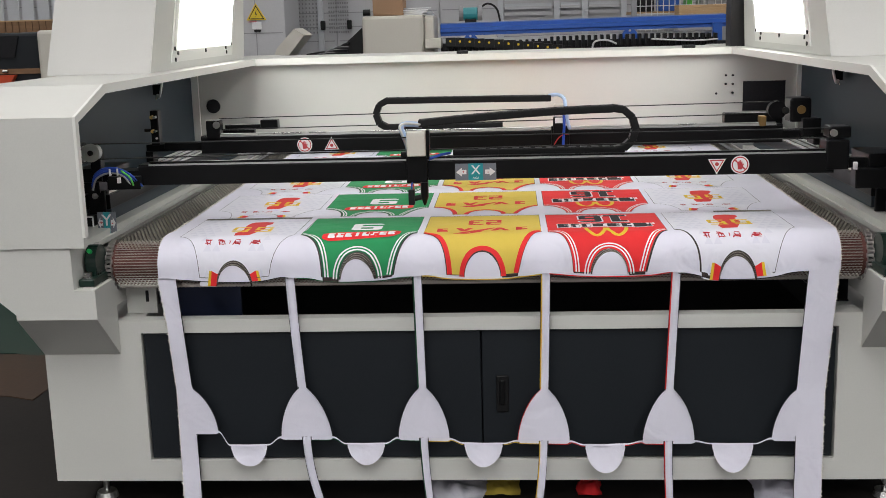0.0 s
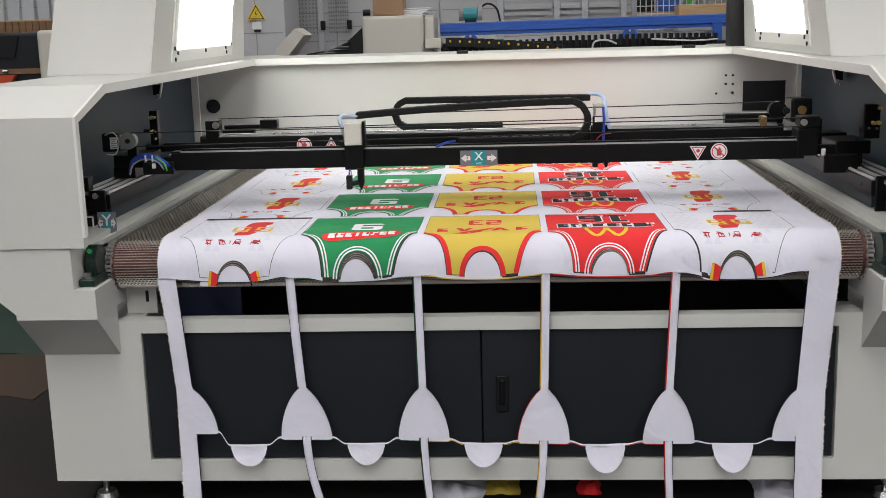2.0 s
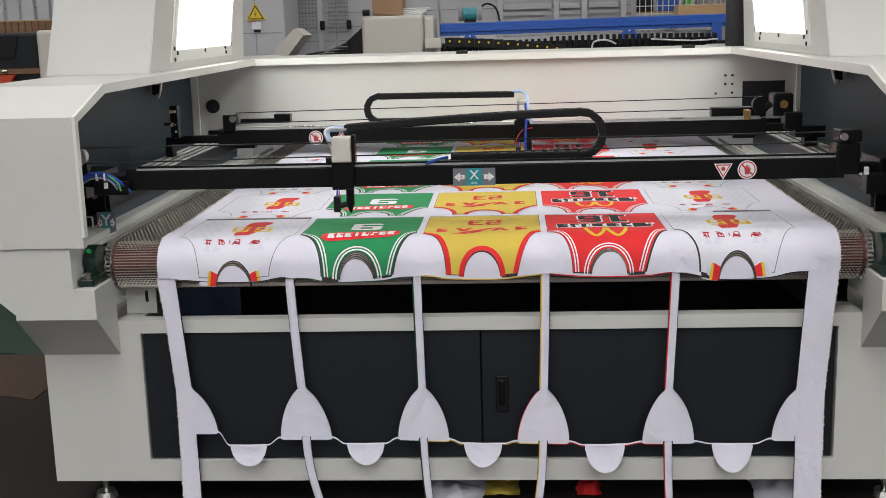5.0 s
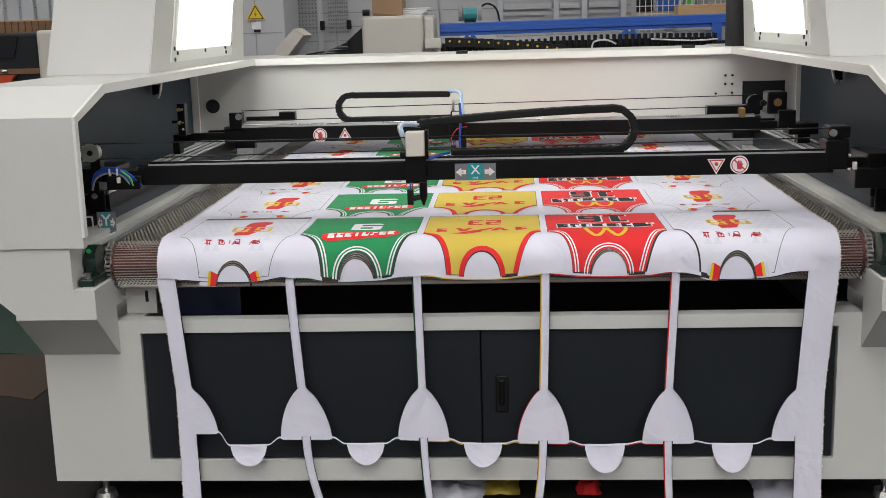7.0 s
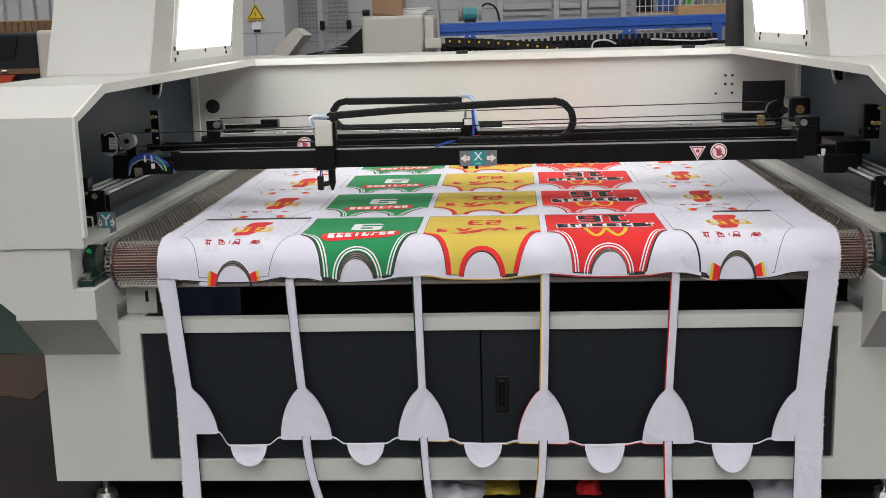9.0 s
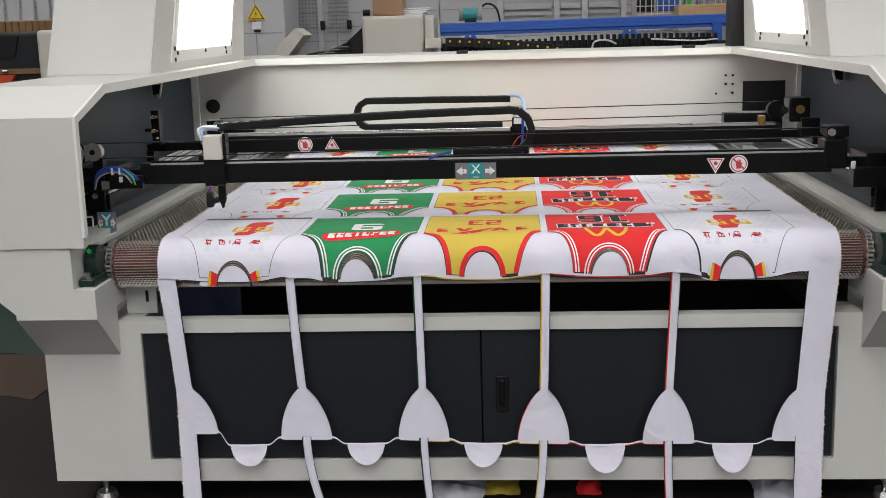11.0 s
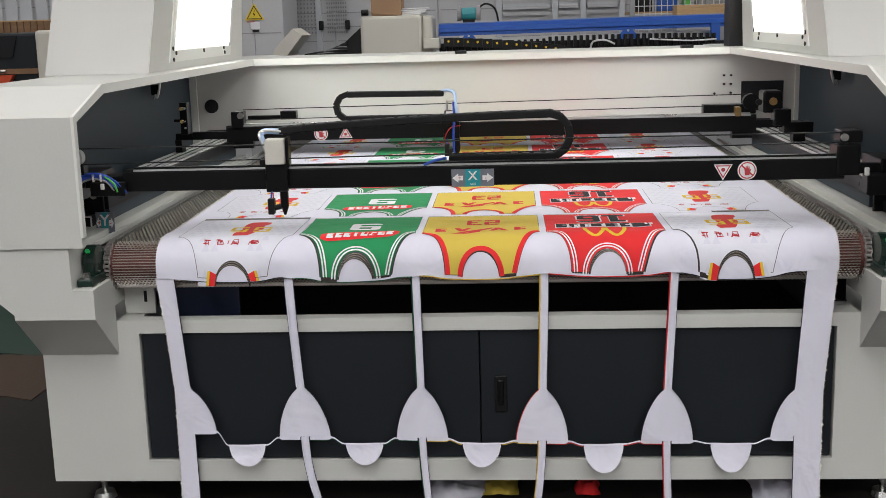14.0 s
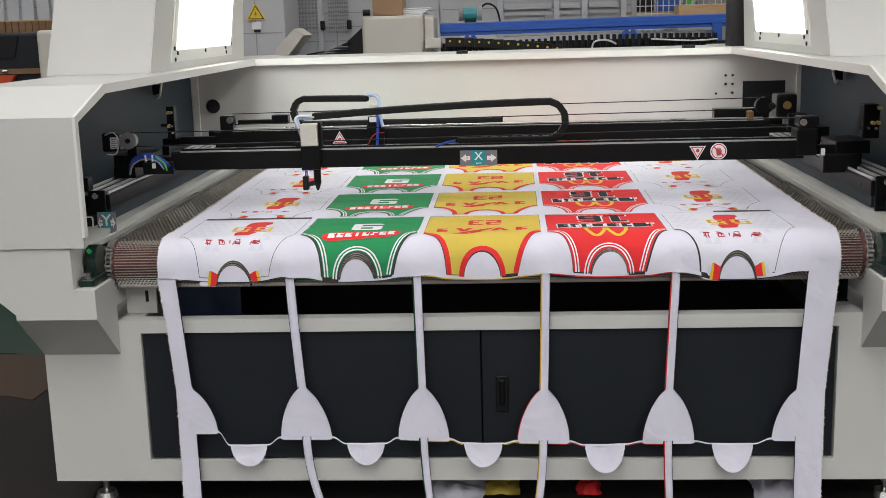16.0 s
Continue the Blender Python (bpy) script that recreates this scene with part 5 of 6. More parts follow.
        tube = [(-0.022, 0.010, 0.900), (-0.028, 0.010, 0.935), (-0.040, 0.010, 0.968), (-0.044, 0.014, 0.985), (-0.030, 0.025, 0.992), (0.012, 0.038, 0.988)]
        part("air_tube", pipe(bmesh.new(), curve_pts(tube), 0.0085, 10), TUBE, hd, "pale blue wrapped tubes")
        part("air_tube", pipe(bmesh.new(), curve_pts([(a - 0.003, b - 0.009, c + 0.002) for a, b, c in tube]), 0.004, 8), ALU, hd)
        part("cable_end", pipe(bmesh.new(), curve_pts([(-0.235, -0.004, 0.893), (-0.205, 0.0, 0.904), (-0.175, 0.02, 0.908)]), 0.004), BLUEW, g)
    else:
        part("top_bracket", B(-0.020, 0.014, 0.0, 0.045, 0.985, 0.994, 0.002), BEIGEB, hd, "beige bracket")
        part("bracket_post", B(-0.020, -0.012, 0.005, 0.04, 0.905 + dz, 0.985, 0.002), STEEL, hd)
        part("head_block", B(-0.024, 0.016, -0.03, -0.002, 0.90, 0.955, 0.003), BLACK, hd)
        part("white_plate", B(-0.018, 0.012, -0.032, -0.0295, 0.935, 0.953), STKWHT, hd)
        part("air_tube", pipe(bmesh.new(), curve_pts([(-0.035, 0.045, 1.022), (-0.004, 0.03, 1.024), (0.014, 0.0, 1.012), (0.018, -0.03, 0.975), (0.024, -0.034, 0.94), (0.030, -0.034, 0.915)]), 0.006, 10), TUBE, hd, "pale blue wrapped tubes")
        part("cable", pipe(bmesh.new(), curve_pts([(0.010, -0.03, 0.985), (0.012, -0.036, 0.93), (0.008, -0.038, 0.86), (0.010, -0.030, 0.80)]), 0.0045), BLUEW, hd)
        part("cable", pipe(bmesh.new(), curve_pts([(0.035, -0.036, 0.900), (0.0, -0.04, 0.893), (-0.022, -0.04, 0.862), (-0.022, -0.035, 0.835)]), 0.0018), REDW, hd)
    part("nozzle", C((0.020, -0.026, 0.832 + dz), (0.020, -0.026, 0.790 + dz), 0.0115, 20), BLACK, hd)
    part("nozzle_tip", C((0.020, -0.026, 0.790 + dz), (0.020, -0.026, 0.766 + dz), 0.0115, 20, 0.003), BLACK, hd)
    part("spotter", B(-0.026, -0.008, -0.036, -0.010, 0.768 + dz, 0.812 + dz, 0.003), BLACKP, hd)
    part("spotter_arm", C((-0.010, -0.024, 0.785 + dz), (0.012, -0.024, 0.79 + dz), 0.008, 12), BLACKP, hd)
    part("spotter_cable", pipe(bmesh.new(), curve_pts([(-0.017, -0.024, 0.812 + dz), (-0.016, -0.022, 0.825 + dz), (-0.012, -0.018, 0.836 + dz)]), 0.0025), BLUEW, hd)
    part("gauge_pin", C((-0.010, -0.03, 0.812 + dz), (-0.010, -0.03, 0.828 + dz), 0.0016, 6), REDW, hd)
    # cable chain
    fixed = -0.165 if front else -0.03
    ch = part("cable_chain", B(fixed - 0.02, fixed + 0.01, CHAIN_Y - 0.02, CHAIN_Y + 0.02, 0.8935 + dz, 0.897 + dz), BLACKP, g, "black plastic cable chain")
    me = link_mesh()
    links = []
    for i in range(37 if front else 33):
        ob = new("chain_segment", me)
        ob.parent = ch
        links.append(ob)
    return g, hd, links


def stickers(g, xt, xc, z, down):
    """A triangular laser warning and a round no-touching sign, on the beam's face."""
    def tri(r, y):
        return PR([(xt + r * math.sin(a), z - 0.003 * down + down * r * math.cos(a)) for a in (0, 2.0944, 4.18879)], "y", y, y + 0.0006)
    t = part("warning_triangle", tri(0.029, -0.0008), STKWHT, g, "white and red triangular warning sticker")
    part("triangle_band", tri(0.024, -0.0012), STKRED, t)
    part("triangle_field", tri(0.018, -0.0016), STKWHT, t)
    part("spark", C((xt, -0.0014, z - 0.003 * down), (xt, -0.0021, z - 0.003 * down), 0.0055, 12), STKRED, t)
    c = part("round_sign", C((xc, 0.0, z), (xc, -0.0008, z), 0.0255, 32), STKWHT, g, "white and red round prohibition sticker")
    part("sign_ring", C((xc, -0.0006, z), (xc, -0.0012, z), 0.0225, 32), STKRED, c)
    part("sign_field", C((xc, -0.001, z), (xc, -0.0016, z), 0.0195, 32), STKWHT, c)
    palm = [(-0.006, -0.013), (0.006, -0.013), (0.007, -0.004), (0.011, 0.002), (0.008, 0.004), (0.006, 0.001), (0.006, 0.010), (0.004, 0.011), (0.003, 0.004), (0.002, 0.013), (0.0, 0.013), (-0.001, 0.004), (-0.002, 0.012), (-0.004, 0.012), (-0.005, 0.004), (-0.006, 0.009), (-0.008, 0.008)]
    part("sign_shape", PR([(xc + a, z + b) for a, b in palm], "y", -0.0021, -0.0014), STKRED, c)
    part("sign_bar", PR([(xc - 0.016, z + 0.012), (xc - 0.013, z + 0.015), (xc + 0.016, z - 0.012), (xc + 0.013, z - 0.015)], "y", -0.0026, -0.002), STKRED, c)


# ---- distance ----
def build_distance():
    # panelled back wall with doors and mesh panels
    w = thing("partition_wall", "pale grey partition of panels, mesh and frosted windows", "partition", kind="structure")
    Y = 10.0
    for i in range(14):
        x = -6.0 + i * 0.9
        part("panel", B(x + 0.004, x + 0.896, Y, Y + 0.04, FLOOR, 2.6), WALLM, w)
        for k in range(7):
            part("panel_rib", B(x + 0.02, x + 0.88, Y - 0.006, Y, 1.0 + k * 0.12, 1.008 + k * 0.12), GREYP, w)
    for x in (-2.02, -1.66, -0.98, -0.10, 0.38, 0.62, 0.95, 1.40):
        part("upright", B(x, x + 0.05, Y - 0.05, Y - 0.008, FLOOR, 2.6, 0.004), WINDOWM, w)
    for a, b in ((-0.05, 0.37), (0.43, 0.61), (0.67, 0.94)):
        part("window_pane", B(a + 0.01, b - 0.01, Y - 0.035, Y - 0.02, 1.35, 2.6), WINDOWM, w, "frosted pane")
        for k in range(5):
            part("louvre", B(a + 0.01, b - 0.01, Y - 0.04, Y - 0.036, 1.30 + k * 0.05, 1.325 + k * 0.05), WALLM, w)
    for x0 in (-1.92, -1.58):
        bm = bmesh.new()
        for i in range(9):
            for j in range(10):
                cx, cz = x0 + (0.04 + i * 0.030 if x0 < -1.6 else 0.02 + i * 0.02), 1.20 + j * 0.035
                box(bm, cx - 0.006, cx + 0.006, Y - 0.02, Y - 0.008, cz - 0.008, cz + 0.008)
        part("perforation", bm, GREYP, w)
    for x in (-1.63, -1.40):
        part("door_handle", B(x, x + 0.04, Y - 0.10, Y - 0.05, 1.22, 1.30, 0.01), BLACKP, w)
    # wire cage and shelves
    cg = thing("wire_cage", "grey wire mesh cage with shelves of odds and ends", "cage")
    bm = bmesh.new()
    for i in range(26):
        x = 0.98 + i * 0.045
        box(bm, x, x + 0.006, 9.2, 9.206, FLOOR, 2.4)
    for j in range(40):
        z = FLOOR + 0.05 + j * 0.06
        box(bm, 0.98, 2.15, 9.206, 9.212, z, z + 0.006)
    part("mesh", bm, ALU, cg)
    for x in (0.96, 1.55, 2.12):
        part("post", B(x, x + 0.04, 9.19, 9.23, FLOOR, 2.4), GREYP, cg)
    part("shelf", B(0.98, 2.3, 9.3, 9.8, 1.28, 1.30), WOOD, cg)
    for i, (x, wd, hh, m_) in enumerate(((1.02, 0.14, 0.10, BLACKP), (1.20, 0.16, 0.13, BLUEP), (1.42, 0.05, 0.16, GREENW), (1.52, 0.2, 0.08, GREYP), (1.80, 0.22, 0.12, BEIGEB), (1.98, 0.05, 0.2, ORANGE))):
        ob = put("stored_box", B(x, x + wd, 9.4, 9.6, 1.30, 1.30 + hh, 0.01), m_)
        tagged(ob, "small box standing on the cage shelf", "box", "boxes on the shelf")
    for i in range(4):
        ob = put("pine_board", B(1.28, 1.97 - 0.02 * i, 8.85 + 0.01 * i, 9.1, 1.2555 + i * 0.0215, 1.276 + i * 0.0215, 0.002), WOOD)
        tagged(ob, "pale pine board lying behind the blue beam", "board", "pine boards")
    st = put("support_frame", B(1.28, 1.97, 8.87, 9.08, FLOOR, 1.255), GREYP)
    tagged(st, "grey frame under the pine boards", "frame")
    # control cabinet with a warning sign
    cb = thing("control_cabinet", "pale grey control cabinet with a yellow warning triangle", "cabinet")
    part("body", B(-2.32, -1.68, 8.6, 9.2, FLOOR, 2.4, 0.01), WALLM, cb)
    part("door_seam", B(-1.905, -1.899, 8.594, 8.599, 0.2, 2.3), GREYP, cb)
    part("door_seam", B(-2.3, -1.7, 8.594, 8.599, 1.215, 1.221), GREYP, cb)
    sg = part("warning_sign", PR([(-1.895 - 0.075, 1.315), (-1.895 + 0.075, 1.315), (-1.895, 1.440)], "y", 8.588, 8.594), STKYEL, cb, "yellow triangular warning sign")
    part("sign_edge", PR([(-1.895 - 0.060, 1.323), (-1.895 + 0.060, 1.323), (-1.895, 1.424)], "y", 8.586, 8.5885), BLACKP, sg)
    part("sign_field", PR([(-1.895 - 0.050, 1.328), (-1.895 + 0.050, 1.328), (-1.895, 1.412)], "y", 8.584, 8.5865), STKYEL, sg)
    part("bolt_mark", PR([(-1.900, 1.336), (-1.885, 1.362), (-1.897, 1.362), (-1.888, 1.392), (-1.905, 1.356), (-1.893, 1.356)], "y", 8.582, 8.5845), BLACKP, sg)
    part("label", B(-1.93, -1.86, 8.592, 8.596, 1.25, 1.30), PAPER, cb)
    part("label_bar", B(-1.955, -1.895, 8.590, 8.594, 1.300, 1.306), STKRED, cb)
    part("latch", B(-1.915, -1.865, 8.585, 8.596, 1.228, 1.244), BLACKP, cb)
    # neighbouring machine behind: white carriage box, folded cover, screen
    nb = thing("neighbour_machine", "beige machine carriage with a folded black cover behind the bridge", "machine")
    part("bed", B(-1.75, 1.7, 7.6, 8.8, FLOOR, 1.045), GREYP, nb)
    part("carriage_box", B(-0.955, -0.555, 7.45, 7.95, 1.03, 1.315, 0.02), BEIGEB, nb, "pale beige carriage box")
    part("carriage_side", B(-0.556, -0.490, 7.5, 7.9, 1.05, 1.31, 0.02), BEIGEB, nb)
    part("side_block", B(-0.545, -0.44, 7.40, 7.56, 1.10, 1.165, 0.006), BEIGEB, nb)
    part("knob", C((-0.945, 7.46, 1.338), (-0.90, 7.46, 1.338), 0.020, 16), BLACKP, nb)
    bm = PR([(-1.40, 1.03), (-1.33, 1.085), (-1.20, 1.10), (-1.08, 1.14), (-0.96, 1.245), (-0.96, 1.03)], "y", 7.5, 7.9)
    part("folded_cover", bm, BLACKP, nb, "folded glossy black cover")
    for k in range(6):
        part("cover_fold", pipe(bmesh.new(), curve_pts([(-1.38 + k * 0.06, 7.49, 1.035 + k * 0.01), (-1.25 + k * 0.04, 7.485, 1.07 + k * 0.016), (-1.05, 7.48, 1.07 + k * 0.018)]), 0.008), GLASSD, nb)
    part("screen_arm", B(-1.50, -1.10, 7.5, 7.8, 1.02, 1.062, 0.004), DOORM, nb)
    pts = [(-1.535, 1.075), (-1.515, 1.125), (-1.395, 1.250), (-1.330, 1.205), (-1.345, 1.19), (-1.445, 1.070)]
    part("tilted_screen", PR(pts, "y", 7.42, 7.75), BEIGEB, nb, "tilted beige operator screen")
    c1 = thing("cardboard_box", "brown cardboard box on the beige carriage", "cardboard box")
    part("carton", B(-0.885, -0.690, 7.50, 7.75, 1.316, 1.46, 0.004), CARD, c1)
    part("flap", PR([(-0.885, 1.335), (-0.700, 1.315), (-0.690, 1.335), (-0.69, 1.46), (-0.885, 1.46)], "y", 7.488, 7.4985), CARD, c1)
    for i in range(4):
        ob = put("paper_sheet", B(-0.085, 0.085, -0.1, 0.1, 0.0, 0.013 - 0.002 * i, 0.004), PAPER)
        ob.location, ob.rotation_euler = (-0.612 + 0.012 * (i % 2) - 0.008 * i, 7.63, 1.3162 + i * 0.0128), (0, 0, 0.25 * (i - 1.4))
        tagged(ob, "white folded papers lying on the carriage", "paper", "papers")
    # blue beam with brackets and a grey rail below it
    bl = thing("blue_gantry_beam", "blue painted steel beam of the neighbouring machine", "beam")
    part("beam", PR([(7.7, 1.172), (7.7, 1.192), (7.685, 1.197), (7.685, 1.222), (7.7, 1.227), (7.7, 1.250), (7.8, 1.256), (7.8, 1.172)], "x", -0.45, 1.43), BLUEP, bl)
    bl.location, bl.rotation_euler = (0.0, 0.0, 0.004), (0.0, -0.009, 0.0)
    part("lower_rail", B(-0.40, 1.40, 7.82, 7.9, 1.10, 1.15, 0.004), ALU, bl, "dull grey lower rail")
    for x in (-0.25, 0.80):
        part("bracket", PR([(x - 0.075, 1.115), (x - 0.040, 1.115), (x, 1.150), (x + 0.040, 1.115), (x + 0.075, 1.115), (x + 0.03, 1.172), (x - 0.03, 1.172)], "y", 7.66, 7.70), BLUEP, bl)
        part("bolt", C((x, 7.655, 1.168), (x, 7.66, 1.168), 0.008, 8), STEEL, bl)
    part("end_post", B(1.34, 1.40, 7.66, 7.70, 1.05, 1.20, 0.004), BLUEP, bl)
    part("end_plate", B(1.30, 1.44, 7.60, 7.70, 1.055, 1.085, 0.004), DOORM, bl)
    # cable chains lying on the neighbour
    cc = thing("dotted_cable_chain", "black cable chain with yellow dots", "cable chain")
    n = 13
    for i in range(n):
        x = -0.41 + i * 0.062
        z = 1.140 - 0.0003 * i * i - 0.0022 * i
        s = part("segment", B(x, x + 0.0615, 7.36, 7.40, z - 0.030, z + 0.026, 0.001), BLACKP, cc)
        part("dot", C((x + 0.03, 7.36, z + 0.004), (x + 0.03, 7.355, z + 0.004), 0.0075, 12), INKYEL, s)
    cd = thing("ribbed_cable_chain", "black ribbed cable chain in a tray", "cable chain")
    part("tray", B(-0.5, 1.35, 7.42, 7.54, 1.03, 1.06), BLACKP, cd)
    part("tray_back", B(-0.45, 1.33, 7.53, 7.54, 1.06, 1.128), BLACKP, cd)
    for i in range(44):
        x = -0.42 + i * 0.040
        z = 1.088 + 0.025 * math.sin(i * 0.055) + (0.01 if i > 16 else 0)
        part("rib", B(x, x + 0.020, 7.43, 7.50, z - 0.035, z + 0.038, 0.004), BLACKP, cd)
    part("cable", pipe(bmesh.new(), curve_pts([(0.52, 7.41, 1.04), (0.54, 7.41, 1.115), (0.62, 7.41, 1.125), (0.68, 7.41, 1.10)]), 0.006), STKWHT, cd)
    part("cable", pipe(bmesh.new(), curve_pts([(0.9, 7.41, 1.125), (1.15, 7.41, 1.11), (1.32, 7.41, 1.115)]), 0.005), STKWHT, cd)
    gr = thing("bench_grinder", "small teal bench grinder with a black cable", "grinder")
    part("motor", C((-0.36, 9.1, 1.320), (-0.25, 9.1, 1.320), 0.050, 20), STKTEAL, gr)
    for x in (-0.395, -0.245):
        part("wheel_guard", C((x, 9.1, 1.325), (x + 0.032, 9.1, 1.325), 0.058, 20), GREYP, gr)
    part("foot", B(-0.35, -0.26, 9.05, 9.15, 1.2355, 1.28, 0.006), BLACKP, gr)
    part("cable", pipe(bmesh.new(), curve_pts([(-0.24, 9.1, 1.355), (-0.17, 9.08, 1.395), (-0.10, 9.08, 1.355), (-0.07, 9.08, 1.245)]), 0.008), BLACKP, gr)
    ob = put("tool_stand", B(-0.38, -0.1, 8.98, 9.22, FLOOR, 1.235, 0.01), BEIGEB)
    tagged(ob, "beige stand under the teal tool", "stand")
    # clips on the rear bridge
    for x in (-0.21, 0.78):
        ob = put("black_clip", B(x - 0.025, x + 0.025, 5.06, 5.12, ZTOP, ZTOP + 0.014, 0.003), BLACKP)
        tagged(ob, "small black clip on the rear bridge", "clip", "clips")
    # machine at the side
    om = thing("dark_machine", "black and orange machine with white side panel", "machine")
    part("hood", B(-3.5, -2.745, 6.6, 7.6, 0.95, 1.272, 0.02), DOORM, om)
    part("hood_window", PR([(-3.45, 1.13), (-2.90, 1.13), (-2.865, 1.255), (-3.45, 1.255)], "y", 6.585, 6.5995), GLASSD, om)
    part("orange_band", PR([(-3.5, 0.975), (-2.93, 0.975), (-2.895, 1.030), (-3.5, 1.030)], "y", 6.56, 6.60), ORANGE, om)
    part("trim_bar", B(-3.5, -2.75, 6.58, 6.5995, 1.035, 1.065), BROWNW, om)
    part("base", B(-3.5, -2.745, 6.62, 7.6, FLOOR, 0.95), DOORM, om)
    part("side_panel", B(-2.744, -2.60, 6.55, 7.6, FLOOR, 1.282, 0.02), BEIGEB, om, "white side panel")
    part("lever", C((-2.96, 6.55, 1.052), (-2.93, 6.55, 1.052), 0.010, 12), STEEL, om)
    sh = thing("slatted_bench", "brown slatted wooden bench against the wall", "bench")
    for i in range(30):
        part("slat", B(-4.4 + i * 0.05, -4.4 + i * 0.05 + 0.044, 8.2, 8.24, 1.262, 1.349), BROWNW, sh)
    part("top", B(-4.4, -2.9, 8.2, 8.6, 1.3495, 1.358), WOOD, sh)
    part("leg", B(-4.38, -4.32, 8.25, 8.31, FLOOR, 1.262), BROWNW, sh)
    part("leg", B(-2.98, -2.92, 8.25, 8.31, FLOOR, 1.262), BROWNW, sh)
    cu = thing("strip_curtain", "pale ribbed strip curtain with a yellow notice", "curtain")
    for i in range(16):
        x = -4.2 + i * 0.125
        part("strip", B(x, x + 0.10, 9.2 + 0.01 * (i % 2), 9.215 + 0.01 * (i % 2), FLOOR, 2.6, 0.004), WINDOWM, cu)
    part("notice", B(-3.56, -3.42, 9.18, 9.19, 1.30, 1.50), PAPER, cu)
    part("notice_field", B(-3.54, -3.44, 9.176, 9.18, 1.40, 1.47), STKYEL, cu)
    part("notice_bar", B(-3.54, -3.44, 9.176, 9.18, 1.31, 1.36), BLACKP, cu)


# ---- motion of the gantries ----
def pchip(rows, col, t):
    """Smooth curve through the rows that does not overshoot."""
    n = len(rows)
    i = max(0, min(n - 2, next((k for k in range(n - 1) if rows[k + 1][0] >= t), n - 2)))

    def slope(k):
        return (rows[k + 1][col] - rows[k][col]) / (rows[k + 1][0] - rows[k][0])

    def tangent(k):
        if k == 0 or k == n - 1:
            return 0.0
        a, b = slope(k - 1), slope(k)
        return 0.0 if a * b <= 0 else 2 * a * b / (a + b)
    h = rows[i + 1][0] - rows[i][0]
    u = (t - rows[i][0]) / h
    a, b = rows[i][col], rows[i + 1][col]
    return (a * (2 * u ** 3 - 3 * u ** 2 + 1) + h * tangent(i) * (u ** 3 - 2 * u ** 2 + u)
            + b * (3 * u ** 2 - 2 * u ** 3) + h * tangent(i + 1) * (u ** 3 - u ** 2))


# seconds, place of the beam along the bed, place of the head along the beam
FRONT_ROWS = [(0, 3.198, -0.247), (0.5, 3.313, -0.247), (1, 3.501, -0.244), (1.2, 3.510, -0.257), (1.5, 3.523, -0.297), (2, 3.523, -0.470), (2.5, 3.501, -0.535), (3, 3.330, -0.540), (3.5, 3.198, -0.538), (4, 3.107, -0.487), (4.2, 3.093, -0.486), (6.3, 3.104, -0.305), (6.5, 3.159, -0.282), (7, 3.199, -0.249), (7.1, 3.199, -0.273), (7.3, 3.199, -0.349), (7.5, 3.198, -0.422), (7.7, 3.198, -0.518), (7.9, 3.198, -0.567), (8, 3.198, -0.561), (8.5, 3.354, -0.563), (9, 3.520, -0.559), (9.2, 3.523, -0.569), (11.3, 3.198, -0.844), (11.5, 3.198, -0.840), (12, 3.147, -0.805), (12.5, 3.077, -0.783), (13, 3.107, -0.748), (13.5, 3.111, -0.659), (14, 3.077, -0.619), (14.5, 3.141, -0.601), (15, 3.196, -0.557), (15.5, 3.359, -0.581), (16, 3.526, -0.607), ]
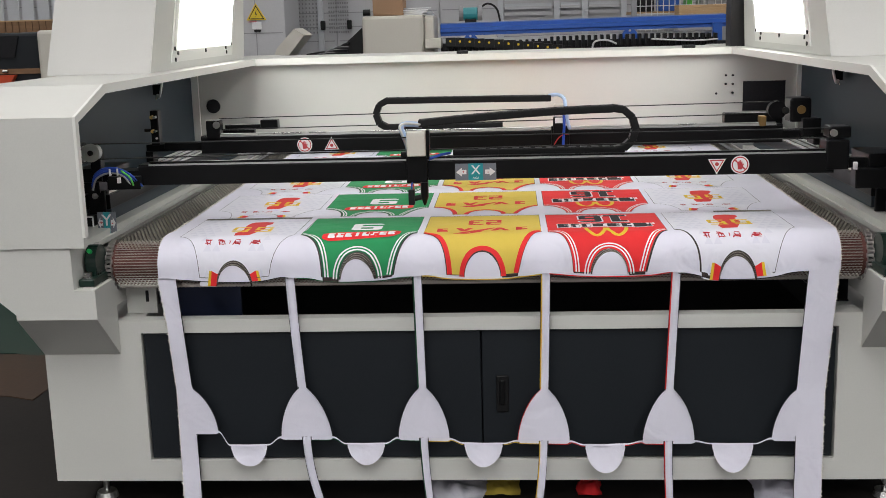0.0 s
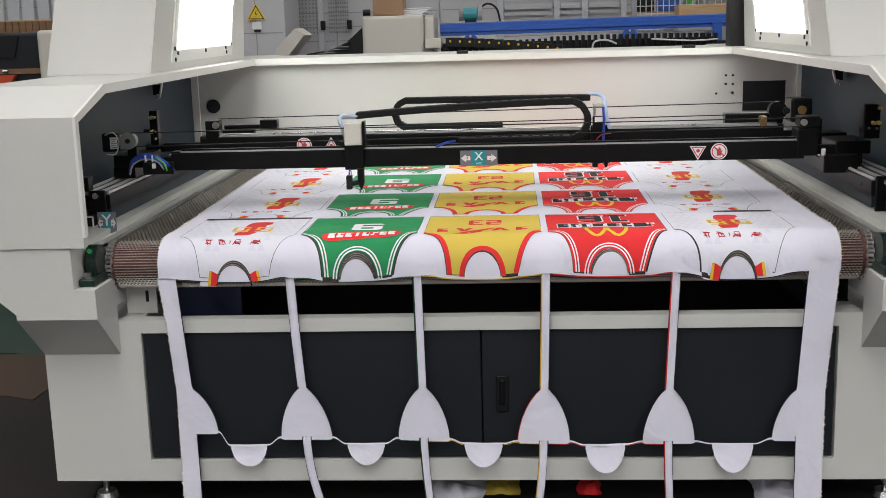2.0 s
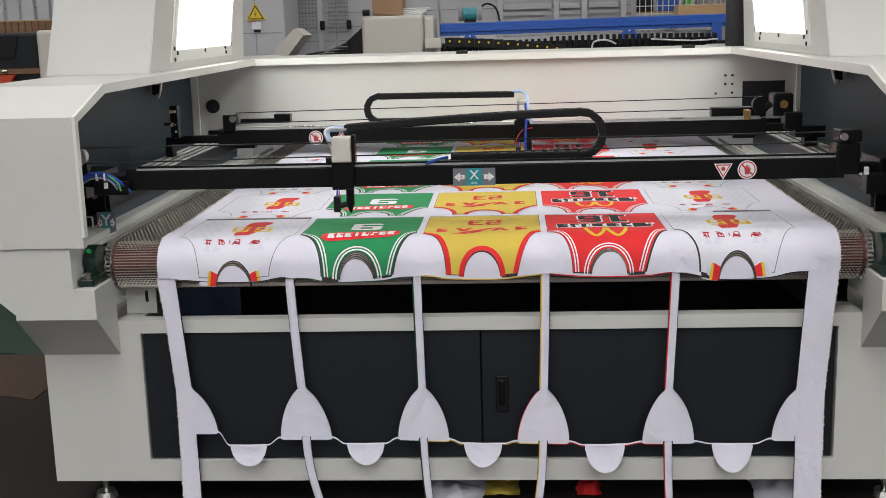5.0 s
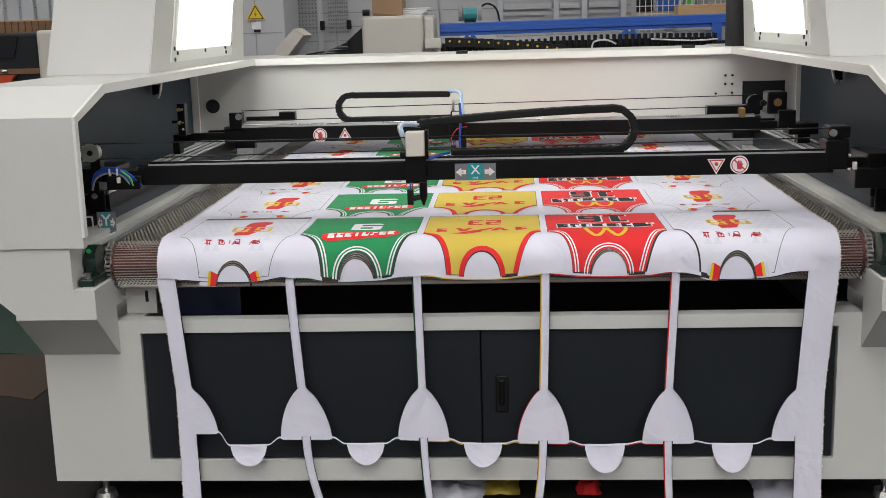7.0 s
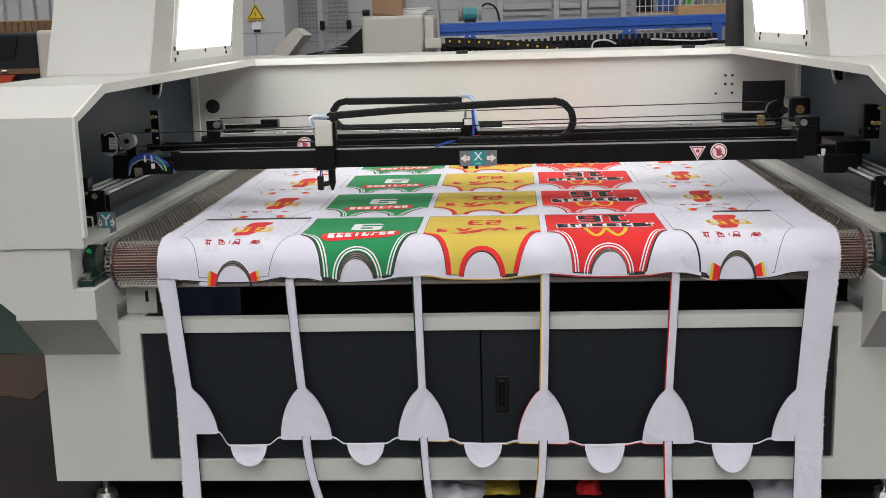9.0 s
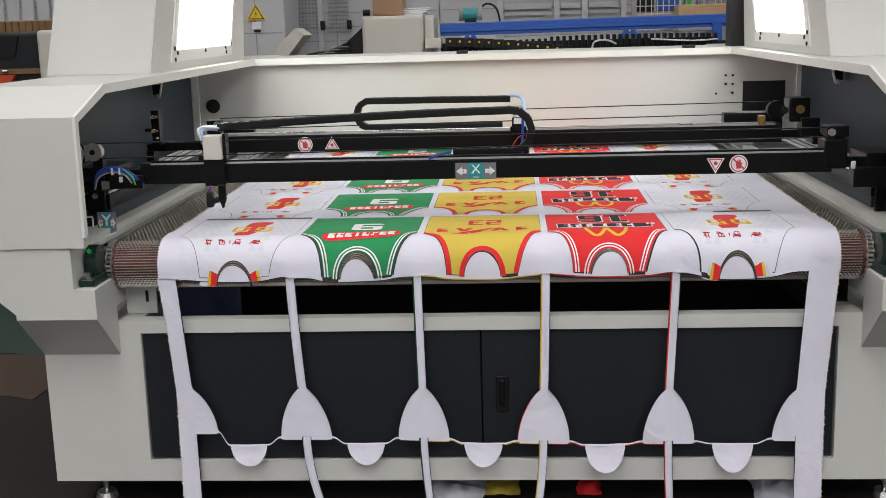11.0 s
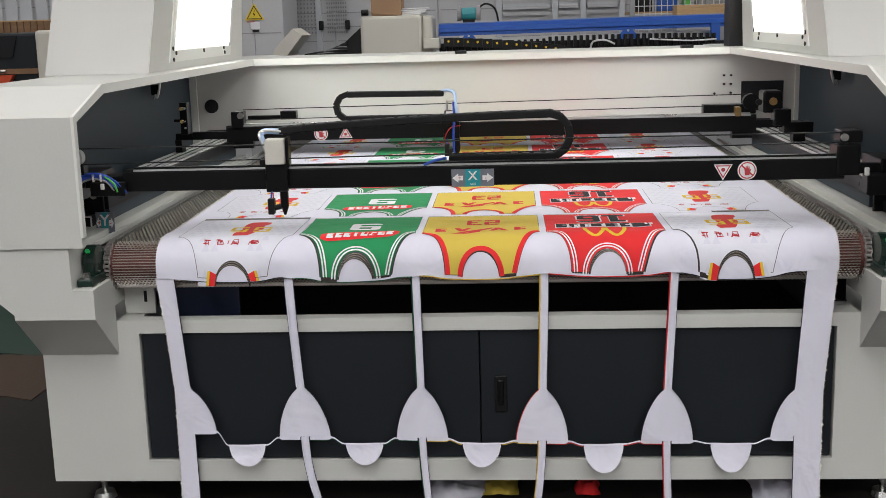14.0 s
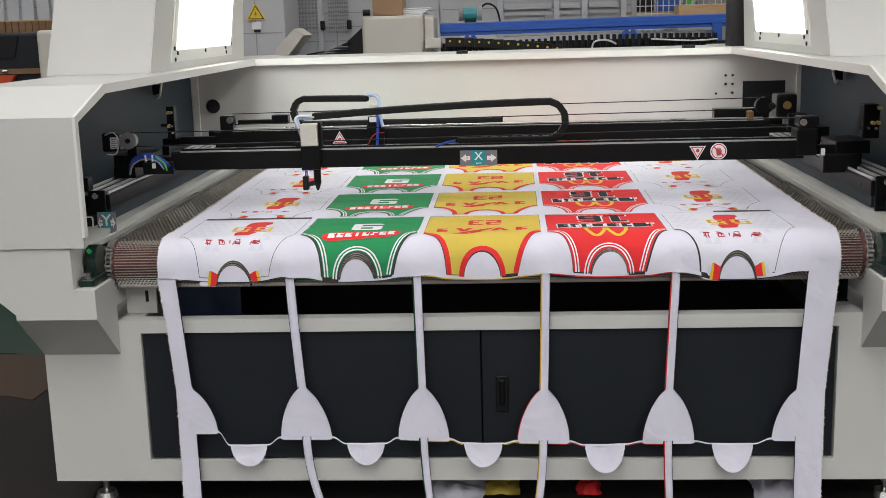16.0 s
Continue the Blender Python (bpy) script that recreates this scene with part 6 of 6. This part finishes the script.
REAR_ROWS = [(0, 3.807, 0.163), (0.5, 3.807, 0.200), (1, 3.859, 0.222), (1.5, 3.859, 0.264), (2, 3.797, 0.293), (2.5, 3.808, 0.335), (3, 3.890, 0.372), (3.5, 3.912, 0.306), (3.8, 3.918, 0.187), (4, 3.923, 0.097), (4.2, 3.934, 0.089), (6.3, 4.198, -0.078), (6.5, 4.186, -0.149), (6.7, 4.166, -0.175), (7, 4.137, -0.192), (7.5, 3.999, -0.190), (8, 3.889, -0.179), (8.5, 3.849, -0.143), (9, 3.818, -0.136), (9.2, 3.818, -0.104), (11.3, 3.817, 0.041), (11.5, 3.837, 0.047), (12, 3.923, 0.091), (12.3, 3.916, 0.025), (12.5, 3.911, -0.069), (13, 3.911, -0.211), (13.5, 4.068, -0.213), (14, 4.186, -0.213), (14.5, 4.186, -0.308), (15, 4.187, -0.469), (15.5, 4.136, -0.484), (16, 3.999, -0.477), ]


def motions():
    times = [i / 10 for i in range(161)]
    for (g, hd, links), rows, fixed, sign, dz, dx in ((front_gantry, FRONT_ROWS, -0.165, 1, 0.0, -0.020), (rear_gantry, REAR_ROWS, -0.03, -1, 0.020, 0.0)):
        ys = [pchip(rows, 1, t) for t in times]
        xs = [pchip(rows, 2, t) + dx for t in times]
        walk(g, [(t, pose(0, y, 0)) for t, y in zip(times, ys)])
        walk(hd, [(t, pose(x, 0, 0)) for t, x in zip(times, xs)])
        step = 2
        places = [chain_path(x + (0.005 if sign > 0 else -0.03), fixed, sign, dz, len(links)) for x in xs[::step]]
        for i, ob in enumerate(links):
            walk(ob, [(t, pose(p[i][0], CHAIN_Y, p[i][1], 0, math.degrees(p[i][2]), 0)) for t, p in zip(times[::step], places)])


build_hall()
build_machine()
build_distance()
build_cloth()
for row in range(6):
    for col in range(-2, 3):
        jersey(col, -0.265 - 0.477 * row, row)
pile(-0.180, 3.16, 0.085, 0.09, 0.036, CLOTHT, "crumpled white and mint offcut on the floor", 1.3)
pile(-0.040, 3.17, 0.05, 0.06, 0.020, YELLOW, "crumpled yellow offcut on the floor", 2.1)
pile(0.215, 3.16, 0.035, 0.05, 0.030, RED, "crumpled red offcut on the floor", 4.6)
pile(0.765, 3.17, 0.08, 0.09, 0.042, CLOTH, "crumpled white offcut on the floor", 3.7)
front_gantry = build_gantry(True)
rear_gantry = build_gantry(False)
build_conveyor()
motions()
